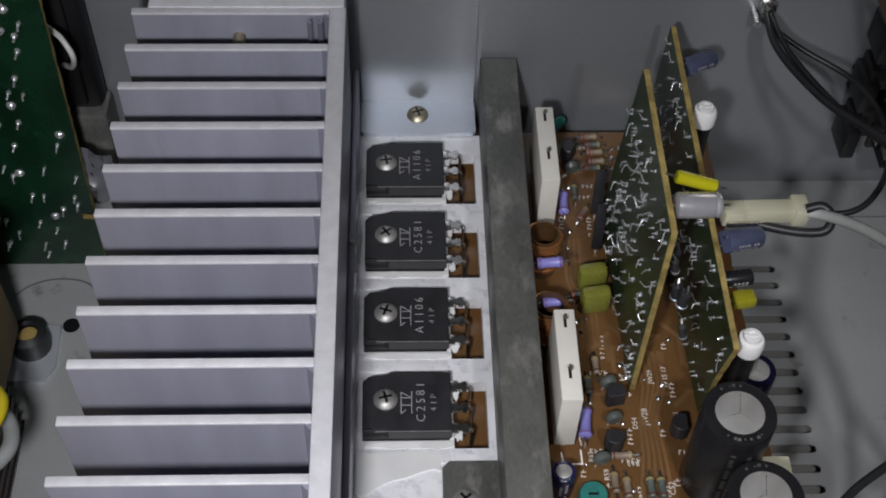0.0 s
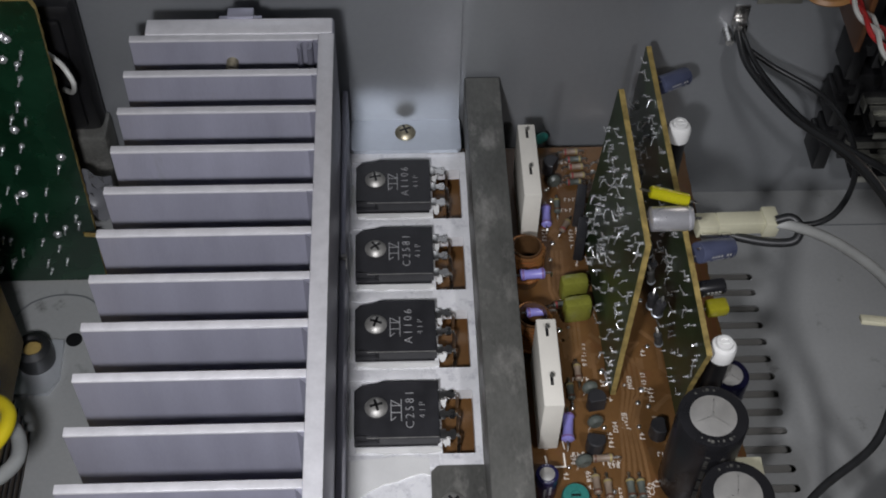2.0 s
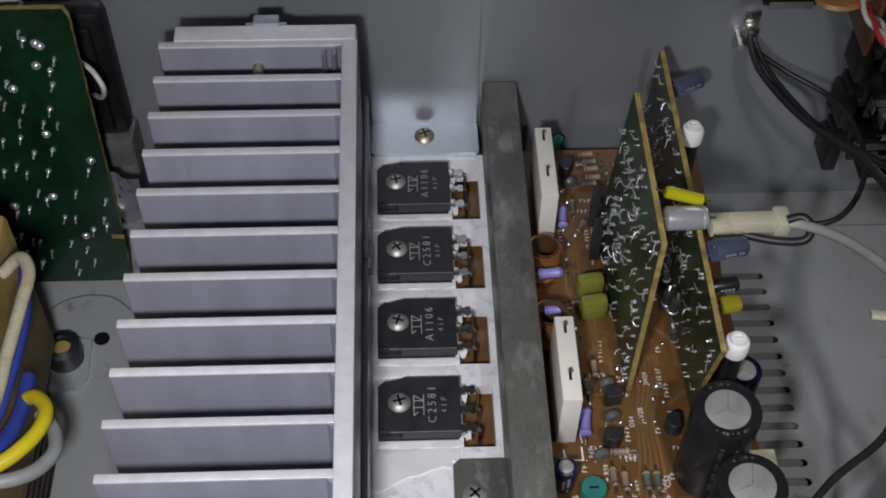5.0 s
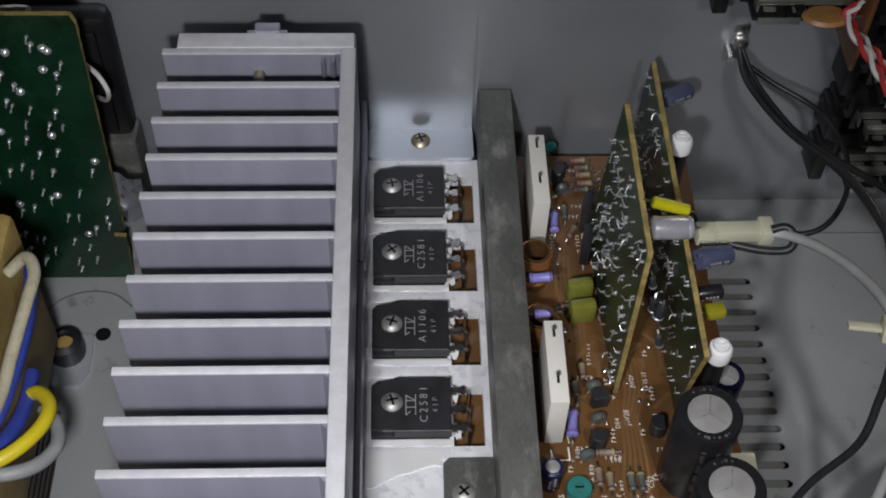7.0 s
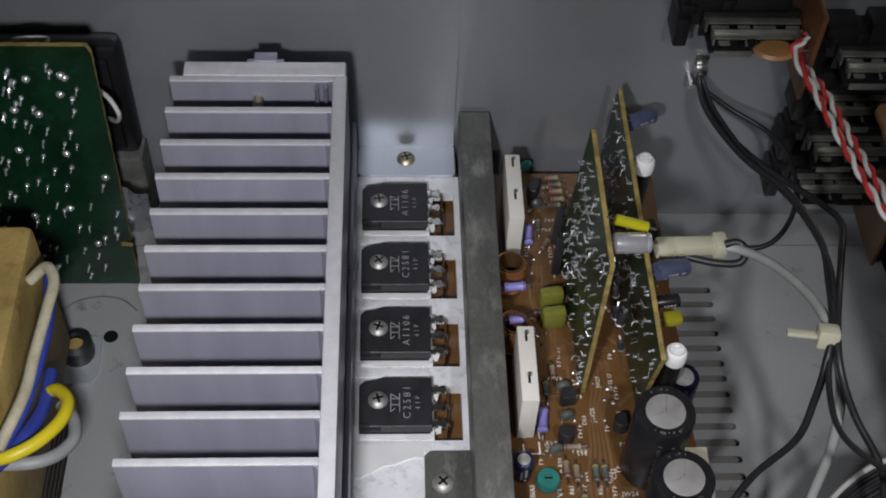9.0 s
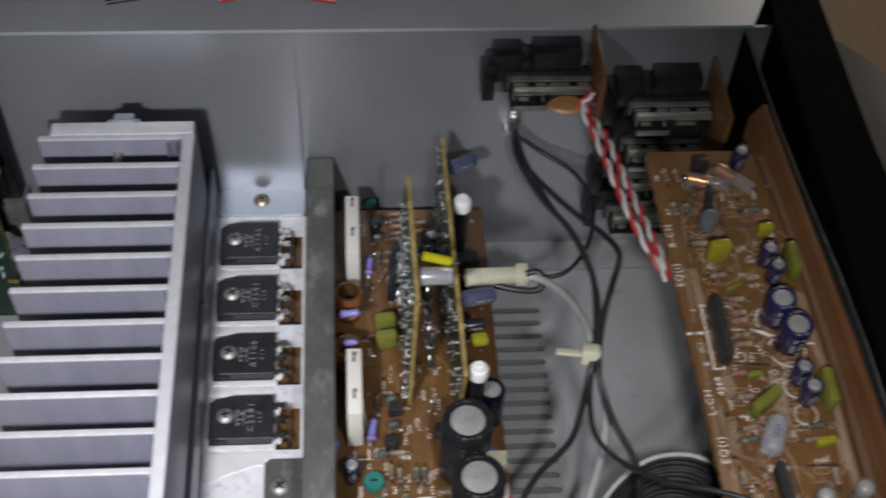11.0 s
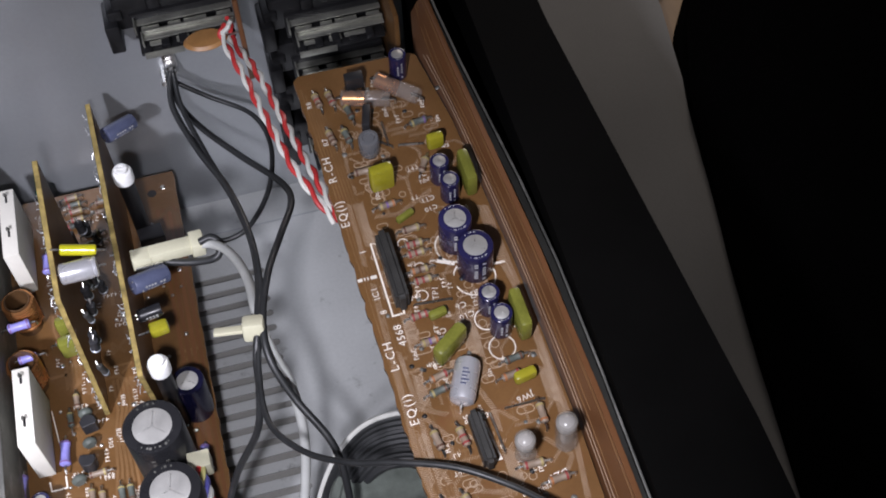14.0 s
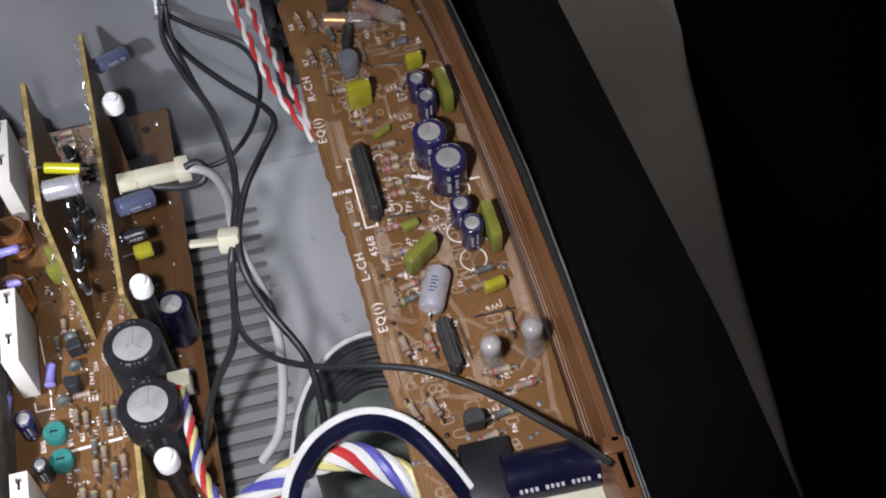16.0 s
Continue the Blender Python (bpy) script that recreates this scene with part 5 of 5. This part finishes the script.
t = thing("connector", "cream plastic two-pole connector on the driver card", "connector", mm(89.7, 182.7, 64, 0, 6, 6))
bm = bmesh.new(); box(bm, -6.5, 5.2, -2.0, 2.0, -2.0, 2.0, 0.3); box(bm, 5.0, 8.8, -2.9, 2.9, -2.5, 2.6, 0.4); part("housing", bm, CREAM, t)
bm = bmesh.new(); box(bm, -11.5, -6.3, -2.3, 2.3, -2.4, 1.6, 0.3); part("plug", bm, CREAM, t)
bm = bmesh.new(); box(bm, -11, -3.5, -3.5, -2.7, -1.2, -0.2, 0.15); part("contact", bm, TIN, t, "bright crimped contact")

# a third, low card at the front of the main board
t = thing("driver_card", "low upright yellow-edged card near the reservoir capacitors", "circuit board", mm(72.4, 107, PCB_Z))
bm = bmesh.new(); box(bm, -0.7, 0.7, -40, 9, 0, 19.5); part("laminate", bm, EDGE, t)

# ---- cables ----


def cable(name, pts, r, mat, label, category="cable", n=10):
    bm = bmesh.new()
    tube(bm, spline(pts, n), r, 10)
    return solid(name, bm, mat, label, category)


def twisted(name, pts, strands, r, pitch, label, off=1.0, n=24):
    """Insulated strands wound round one another along a line."""
    t = thing(name, label, "cable", mm(*pts[0]))
    o = Vector(pts[0])
    line = [q - o for q in spline(pts, n)]
    dist, d = [0.0], 0.0
    for a, b in zip(line, line[1:]):
        d += (b - a).length; dist.append(d)
    for k, mat in enumerate(strands):
        out, up = [], Vector((0, 0, 1))
        for i, q in enumerate(line):
            tan = (line[min(i + 1, len(line) - 1)] - line[max(i - 1, 0)]).normalized()
            a = (up - tan * up.dot(tan)).normalized(); b = tan.cross(a)
            ang = 2 * math.pi * (dist[i] / pitch + k / len(strands))
            out.append(q + r * off * (a * math.cos(ang) + b * math.sin(ang)))
        bm = bmesh.new(); tube(bm, out, r, 7)
        part("strand", bm, mat, t)
    return t


BLK = "thin black insulated cable"
cable("cable", [(99.3, 243.5, 70.5), (98.8, 242, 68), (107.5, 236.5, 64), (119.4, 227.2, 62), (122.8, 212.3, 64), (119.7, 195.3, 66), (112.5, 183.9, 66), (104.7, 181, 65), (96.3, 184.8, 64)], 0.75, BLACKWIRE, BLK + " from the earth lug to the connector")
cable("cable", [(99.0, 243.5, 70.0), (99.3, 231.9, 69), (104.2, 221.1, 68), (113.6, 206.3, 69), (122.8, 188.2, 76), (124.4, 175.9, 82), (119.5, 161.3, 88), (114.5, 147.4, 93), (110.9, 134.2, 94), (110.4, 124.9, 91), (113.9, 116.6, 84), (120.3, 106.1, 76), (121.2, 97.7, 66), (120, 93.4, 56)], 0.95, BLACKWIRE, BLK + " running from the earth lug through the tie")
cable("cable", [(98.6, 243.5, 69.5), (97.8, 226.4, 73), (102.9, 203.1, 79), (109, 178.1, 91), (112, 160, 95), (112.1, 148.1, 93), (109.8, 134.6, 94), (107.4, 126.4, 90), (106, 121.9, 82), (103.2, 117, 72), (95.9, 115.1, 58), (91.2, 111.5, 48), (88.1, 105.4, 42)], 0.95, BLACKWIRE, BLK + " running through the tie towards the floor slots")
cable("cable", [(99.5, 243.5, 69.8), (100.3, 225.7, 73), (104.8, 200.6, 80), (109.6, 175, 91), (112.4, 155.4, 95), (112.1, 144, 94), (109.8, 133.6, 93), (107.2, 121.6, 90), (107.2, 108.5, 90), (113.4, 97.8, 93), (122.6, 90.3, 97), (133.1, 85.4, 101), (144.2, 80.1, 103), (153.5, 73.7, 103), (160.1, 67.1, 104), (169.2, 56.2, 106), (172.2, 50.6, 109), (175.2, 45.2, 111)], 0.76, BLACKWIRE, BLK + " crossing over the equaliser board")
cable("cable", [(80.7, 182.9, 61.5), (86.6, 181.1, 61.5), (95, 178.3, 62), (101.1, 176.8, 64), (102.8, 179.4, 66), (100.9, 181.6, 67), (97.5, 181.7, 66)], 1.1, BLACKWIRE, BLK + " looping back to the connector's contact")
cable("cable", [(94.5, 182.9, 64), (101, 179.9, 66), (105.9, 169.1, 74), (109, 153.3, 84), (109.7, 137.6, 92), (110.9, 128.6, 90), (113.4, 124.1, 80), (114, 118.8, 66), (112, 113.4, 52), (108.2, 106.2, 42), (102.2, 102.4, 36)], 1.3, GREYWIRE, "pale grey insulated cable from the connector through the tie", n=12)
t = thing("cable_tie", "cream nylon cable tie round the black cables", "cable tie", mm(108.4, 132.6, 93.2, -20, 0, -8))
bm = bmesh.new(); box(bm, -2.7, 2.7, -2.4, 2.4, -2.6, 2.6, 0.9); part("head", bm, CREAM, t)
bm = bmesh.new(); box(bm, -9.6, -2.4, -1.2, 1.2, -0.5, 0.5, 0.2); part("tail", bm, CREAM, t)

t = thing("earth_lug", "soldered tin earth lug screwed to the rear panel", "lug", mm(99.3, 246.9, 72))
bm = bmesh.new(); box(bm, -2.0, 2.0, -1.2, 0, -3.0, 4.5, 0.4); box(bm, -1.7, 1.7, -4.0, -0.8, -3.6, 0.5, 0.8); part("lug", bm, TIN, t)
bm = bmesh.new(); lathe(bm, [(0, 0), (1.1, 0), (1.1, 5.5), (0, 5.5)], 12, Matrix.Translation((-2.8, 0, -4.5)) @ pose(0, 0, 0, 90, 0, 0)); part("stud", bm, TIN, t)

twisted("twisted_cable", [(118.5, 224, 103), (116.6, 223.4, 99), (119.9, 209, 98), (123.4, 190.2, 98), (127.3, 172.3, 98), (133.8, 155.8, 95.5)], (REDWIRE, WHITEWIRE), 0.64, 13, "red and white twisted signal wires to the equaliser board")
twisted("twisted_cable", [(119.5, 225, 104), (119, 225.3, 96), (123.7, 210.8, 96), (127.4, 191.8, 96), (130.8, 174.1, 97), (134.8, 155.7, 97)], (REDWIRE, WHITEWIRE), 0.64, 11, "second pair of red and white twisted signal wires")
twisted("twisted_cable", [(84.8, 123.8, 46), (86.1, 115.1, 48), (87.3, 103.7, 50), (88.3, 94.4, 52), (92.1, 83.2, 54)], (REDWIRE, WHITEWIRE, DULLBLUE, PALEYELLOW), 0.75, 16, "red, white and blue twisted wires beside the reservoir capacitors", 1.3)
t = thing("wire_plug", "small cream plug at the end of the twisted wires", "connector", mm(85, 126, 44)); bm = bmesh.new(); box(bm, -3, 3, -2, 3, -3, 3, 0.4); part("housing", bm, CREAM, t)


def ribbon(name, path, n, step, label, first, rest, r):
    """A loop of parallel wires laid side by side; the outermost takes the first colour."""
    t = thing(name, label, "cable", mm(*path[0]))
    o = Vector(path[0])
    c = sum((Vector(p) for p in path), Vector()) / len(path) + Vector((0, -16, -6))
    for k in range(n):
        f = 1 - step * k
        bm = bmesh.new()
        tube(bm, [q - o for q in spline([c + (Vector(p) - c) * f + Vector((0.3 * math.sin(k * 2.1), 0, -0.35 * k + 0.4 * math.sin(k * 1.7))) for p in path], 8)], r, 7)
        part("wire", bm, first if k == 0 else rest, t)
    return t


ribbon("wire_loop", [(109.5, 101.2, 34), (114.6, 110, 44), (122, 115.4, 54), (130.9, 117.8, 60), (142.1, 116.2, 62), (150.9, 110.8, 58), (154.6, 103.2, 48)], 12, 0.036, "curved loop of black wires with one white wire outside", WHITEWIRE, BLACKWIRE, 0.9)
ribbon("wire_loop", [(108.9, 57.7, 92), (113, 66.1, 97), (120.1, 72.4, 100), (130.1, 74, 102), (139.1, 69.4, 102), (145.6, 59.9, 99), (150.7, 49.7, 94)], 3, 0.05, "high loop of navy wires with a white wire outside", WHITEWIRE, NAVYDARK, 1.05)
twisted("twisted_cable", [(99.9, 66.9, 84), (107.7, 68.9, 88), (116.4, 71.1, 90), (125.7, 70, 91), (133.3, 65.2, 90), (139.4, 59.9, 87), (144, 54.2, 82)], (REDWIRE, WHITEWIRE, PALEYELLOW, WHITEWIRE, DULLBLUE, WHITEWIRE), 1.3, 26, "thick twist of red, white, yellow and blue wires", 1.5, 16)
t = thing("reservoir_can", "large dull grey-green metal can under the wire loops", "capacitor", mm(132.8, 100.1, 30))
bm = bmesh.new(); lathe(bm, [(0, -30), (17.5, -30), (18, -29), (18, 17), (17, 18.4), (15, 18.8), (14.6, 18), (0, 18)], 40); part("can", bm, GREYGREEN, t)

# front end of the equaliser board
t = thing("electrolytic_capacitor", "large navy electrolytic capacitor lying at the front of the equaliser board", "capacitor", mm(167.2, 54.3, 94, 0, 0, -2))
bm = bmesh.new(); lathe(bm, [(0, -11.5), (5.0, -11.5), (5.6, -11), (5.6, 11), (5.0, 11.6), (0, 11.6)], 28, pose(0, 0, 0, 0, 90, 0)); part("sleeve", bm, NAVYDARK, t)
bm = bmesh.new()
for k in range(16):
    if k % 5 != 4: box(bm, -9 + 1.1 * k, -8.4 + 1.1 * k, -4.4, -3.5, 4.2, 4.32, 0, pose(0, 0, 0, 12, 0, 0))
part("print", bm, INK, t, "pale unreadable print")
t = thing("relay", "black plastic block at the front of the equaliser board", "relay", mm(154, 58.8, 92)); bm = bmesh.new(); box(bm, -6, 5, -9, 5, -2, 5, 0.5); part("case", bm, BLACK, t)
t = thing("foam_pad", "pale cream foam pad at the front corner", "pad", mm(167.3, 48.3, 92)); bm = bmesh.new(); box(bm, -12, 12, -8, 5, -3, 2, 0.8); part("pad", bm, CREAM, t)
t = thing("bracket", "bright metal corner bracket clamping the upright board", "bracket", mm(177.7, 48.8, 108)); bm = bmesh.new(); box(bm, -2.2, 2.2, -16, 3, -30, 1.5, 0.4); box(bm, -2.8, 2.4, -1, 1.6, -4, 2.2, 0.4); part("clip", bm, PHENOLIC_DARK, t)
bm = bmesh.new(); box(bm, 2.2, 2.9, -30, 2, -30, 1.8, 0.2); part("edge_strip", bm, RIM, t)

# ---- sockets on the rear panel ----


def socket_row(x0, x1, z, label):
    """A black phono-socket housing with folded contact strips and a notched comb in front of it."""
    t = thing("socket_block", label, "socket", mm((x0 + x1) / 2, 246.9, z), "rear sockets")
    w = (x1 - x0) / 2
    for q in ((-w, -w + 9.5, -9, 0, -3, 8.6, 0.8), (-w + 9.3, -w + 13, -9, 0, -3, 6.2, 0.6), (-w + 12.8, w - 3, -9, 0, -3, 9.6, 0.8),
              (-w - 3.4, -w + 0.6, -12.5, -1, -8, 2.0, 0.6), (-w - 2.0, -w + 2.2, -10, -1, 1.4, 5.0, 0.6), (-w + 4, w, -10.2, -8.6, -6, 3, 0.3)):
        bm = bmesh.new(); box(bm, *q); part("housing", bm, BLACK, t)
    # two folded strips: a flat web, a bright turned-up edge and a short end
    for yy, zz, a in ((-11, 1.0, -w + 5), (-15.8, -0.4, -w + 6.5)):
        bm = bmesh.new()
        box(bm, a, w, yy - 1.3, yy + 1.1, zz - 0.5, zz, 0.1)
        box(bm, a, w, yy + 1.0, yy + 1.4, zz - 0.5, zz + 1.1, 0.1)
        box(bm, a - 0.5, a, yy - 3.0, yy + 1.4, zz - 2.2, zz + 0.9, 0.1)
        part("contact_strip", bm, SOCKETMETAL, t, "tarnished folded contact strip")
        # jagged tongues of the strip, with dark gaps between them
        x = a + 1.0
        for k, (gap, width) in enumerate(((0.4, 5.0), (2.4, 3.6), (0.9, 6.4), (2.8, 4.0))):
            x += gap
            if x + width > w: break
            bm = bmesh.new(); box(bm, x, x + width, yy - 2.9 - 0.4 * (k % 2), yy - 1.4, zz - 1.4, zz - 0.7, 0.15)
            part("contact_tongue", bm, SOCKETMETAL, t)
            x += width
    bm = bmesh.new(); box(bm, -w + 5, w - 0.5, -20, -9, -3.6, -2.4, 0.3); part("comb", bm, BLACK, t)
    for k in range(5):
        bm = bmesh.new(); box(bm, -w + 6 + 5 * k, -w + 8.4 + 5 * k, -20.4 + 0.7 * (k % 2), -13.2, -2.5, -1.5 + 0.5 * (k % 3), 0.25); part("comb_tooth", bm, BLACK, t)
    bm = bmesh.new(); box(bm, -w + 6, -w + 17, -21.4, -21.0, -3.6, -1.4, 0.1); part("front_lip", bm, SOCKETMETAL, t)
    return t


socket_row(89, 121, 98.5, "black socket housing with bright contact strips high on the rear panel")
for z in (86, 68, 50, 32):
    socket_row(131, 163, z, "black phono-socket housing stacked on the rear panel")
bm = bmesh.new(); box(bm, 121.4, 122.8, 222, 246.8, 82, 112.5, 0.2); solid("socket_board", bm, PHENOLIC_DARK, "small brown board soldered to the upper socket", "circuit board")
bm = bmesh.new(); box(bm, 163.8, 165.2, 218, 246.8, 8, 98.5, 0.2); solid("socket_board", bm, PHENOLIC, "upright brown board soldered to the stacked sockets", "circuit board")
t = thing("disc_capacitor", "tan oval ceramic capacitor under the upper socket", "capacitor", mm(112, 225, 98, 0, 0, 0))
bm = bmesh.new(); lathe(bm, [(0, -1.2), (4.5, -0.9), (5.4, 0), (4.5, 0.9), (0, 1.2)], 22, Matrix.Diagonal((1.15, 0.75, 1, 1))); part("body", bm, TAN, t)
bm = bmesh.new(); tube(bm, [(5, 0, 0), (10, 0, 0.5)], 0.35, 6); part("lead", bm, TIN, t)

# ---- the left of the chassis ----


def green_board():
    t = thing("power_board", "upright green circuit board showing its soldered side", "circuit board", mm(-100, 217, 0))
    o = [(-60, 0.6), (22.5, 0.6), (23.4, 20), (20.2, 20.4), (20.0, 22.6), (23.6, 23), (25.6, 103), (24.6, 105.8), (-60, 105.8)]
    m = Matrix(((1, 0, 0, 0), (0, 0, 1, 0), (0, 1, 0, 0), (0, 0, 0, 1)))
    bm = bmesh.new(); prism(bm, o, -0.1, 0.0, m); part("solder_mask", bm, GREEN, t, "glossy green solder side")
    jag = []
    for a, b in zip(o, o[1:] + o[:1]):
        n = max(1, int(math.hypot(b[0] - a[0], b[1] - a[1]) / 1.6))
        jag += [(a[0] + (b[0] - a[0]) * k / n + random.uniform(-0.15, 0.15), a[1] + (b[1] - a[1]) * k / n + random.uniform(-0.15, 0.15)) for k in range(n)]
    bm = bmesh.new(); prism(bm, jag, 0.0, 1.5, m); part("laminate", bm, EDGE, t)
    rnd = random.Random(3)
    for k in range(190):
        x, z = rnd.uniform(-40, 22), rnd.uniform(6, 100)
        if x > 10 and 30 < z < 60 and k % 2: continue
        big = k % 9 == 0
        r = 0.95 if big else rnd.uniform(0.32, 0.62)
        bm = bmesh.new(); lathe(bm, [(r * 1.35, 0), (r * 1.2, 0.35), (r * 0.85, 0.75), (r * 0.4, 1.0), (0, 1.1)], 10, Matrix.Translation((x, -0.1, z)) @ pose(0, 0, 0, 90, 0, 0))
        if not big: tube(bm, [(x, -1.2, z), (x + rnd.uniform(-0.5, 0.2), -1.8, z - rnd.uniform(0.5, 1.6))], 0.28, 5)
        part("solder_joint", bm, SOLDER, t)
    return t


green_board()
t = thing("mains_inlet", "rounded black plastic mains inlet block on the rear panel", "socket", mm(-110, 246.9, 38))
bm = bmesh.new(); box(bm, -40, 36.6, -8, 0, 0.5, 47, 3.0); part("body", bm, BLACK, t)
bm = bmesh.new(); box(bm, -36, 33, -9.5, -7.6, 4, 43, 1.2); part("cover", bm, BLACK, t)
for x in (-28, -6, 16):
    bm = bmesh.new(); box(bm, x, x + 6, -13, -9.2, 30, 38, 0.4); part("terminal", bm, TIN, t, "bright tab terminal")
bm = bmesh.new(); box(bm, -84, -72.6, 236, 246.9, 8, 40, 1.5)
solid("terminal_block", bm, ZINC, "grey bracket under the mains inlet", "bracket")
cable("wire", [(-79.7, 230, 77.7), (-75.3, 226, 77.2), (-73, 224, 73.1), (-75.2, 228, 65.9), (-79.3, 234, 60.8)], 0.7, WHITEWIRE, "short loop of white wire behind the green board")
cable("wire", [(-97.6, 226, 99.8), (-92.3, 226, 100.5), (-88, 226, 100.2), (-87.9, 224, 100.4)], 0.6, WHITEWIRE, "thin white wire along the top of the green board")


def film_scrap():
    bm = bmesh.new()
    x0, _, z0 = -72.9, 219, 38.9
    rnd = random.Random(2)
    g = [[bm.verts.new((x0 - 6 + 1.9 * i, 220 + rnd.uniform(-1.8, 1.8), z0 - 11 + 1.9 * j - 0.9 * i)) for i in range(6)] for j in range(10)]
    for a, b in zip(g, g[1:]):
        for i in range(5): bm.faces.new((a[i], a[i + 1], b[i + 1], b[i]))
    bm.normal_update()
    bmesh.ops.solidify(bm, geom=bm.faces[:], thickness=0.3)
    solid("plastic_film", bm, MILKGREY, "crumpled translucent plastic film beside the green board", "plastic film")


film_scrap()
t = thing("transformer", "mains transformer with yellow paper wrap and dark varnished core", "transformer", mm(-118, 120, 0))
bm = bmesh.new(); box(bm, -40, 28.6, -80, 61.5, 22, 75.5, 2.5); part("paper_wrap", bm, CARD, t, "yellowed paper wrapping")
bm = bmesh.new(); box(bm, -40, 27.2, -80, 45, 0, 52, 1.2); part("core", bm, BROWNCORE, t, "dark varnished steel core")
for k in range(12):
    bm = bmesh.new(); box(bm, 27.0, 27.5, -80, 45, 3 + 4 * k, 3.5 + 4 * k); part("lamination", bm, BLACK, t)
bm = bmesh.new(); prism(bm, [(16, 58), (29.5, 58), (32, 63), (31.5, 75.5), (16, 76)], 0.05, 1.4); part("foot", bm, RIM, t, "bright mounting foot")
bm = bmesh.new(); lathe(bm, [(2.6, 0), (5.2, 0), (5.4, 2), (5.0, 6), (3.2, 7), (2.6, 6.2)], 20, Matrix.Translation((25, 69, 1.4))); part("grommet", bm, BLACKWIRE, t, "black rubber grommet")
bm = bmesh.new(); lathe(bm, [(0, 0), (2.6, 0), (2.6, 5), (0, 5)], 16, Matrix.Translation((25, 69, 1.4))); part("spacer", bm, CARD, t)
cable("wire", [(-87.1, 162.3, 76), (-82.3, 163.6, 80), (-79.7, 159.2, 80), (-80, 150.7, 80), (-81.1, 138.5, 79), (-82.1, 126.8, 78), (-86.2, 113.4, 76)], 1.5, AGEDWIRE, "thick aged white wire along the transformer's paper wrap")
cable("wire", [(-83.5, 167.1, 72), (-81.8, 151.5, 72), (-82.4, 136.8, 72), (-83.8, 126, 72), (-88.1, 115.4, 70)], 1.7, BLUEWIRE, "blue wire beside the transformer")
cable("wire", [(-82.2, 144.7, 60), (-81.7, 135.2, 62), (-82.6, 127.7, 64), (-85.9, 119.1, 66), (-90, 113.3, 66)], 1.8, BLUEWIRE, "second blue wire beside the transformer")
cable("wire", [(-82.6, 138.1, 60), (-78.6, 137.1, 64), (-74.7, 132, 67), (-74.9, 125.4, 69), (-79.2, 118.9, 70), (-85.5, 114.9, 70), (-92.3, 114.8, 68)], 1.7, YELLOWWIRE, "thick yellow wire looping beside the transformer")
cable("wire", [(-79.8, 138.5, 54), (-75.6, 133.2, 56), (-74.2, 126.5, 58), (-77.1, 120.8, 60), (-82.7, 117.5, 62), (-93, 117, 62)], 1.7, DULLGREY, "thick grey wire looping beside the transformer")
cable("wire", [(-33.6, 253.2, 118), (-18.2, 256.2, 119), (-6.7, 264.9, 119)], 1.0, BLACKWIRE, "thin dark wire lying behind the amplifier")
cable("wire", [(1.8, 254, 118), (13.3, 255.6, 119), (25.6, 254.9, 119), (38.8, 253.1, 118)], 1.2, REDWIRE, "red wire lying behind the amplifier")

# worn arc on the floor beside the transformer foot
bm = bmesh.new(); tube(bm, spline([(-101.8, 204.9, 0), (-99.7, 207.8, 0), (-96.4, 210.3, 0), (-90.3, 212, 0), (-82.7, 211, 0), (-76.8, 206.2, 0)], 8), 0.35, 6)
bmesh.ops.scale(bm, vec=(1, 1, 0.2), verts=bm.verts)
part("scuff", bm, STEEL, bpy.data.objects["floor"], "faint dark worn arc")
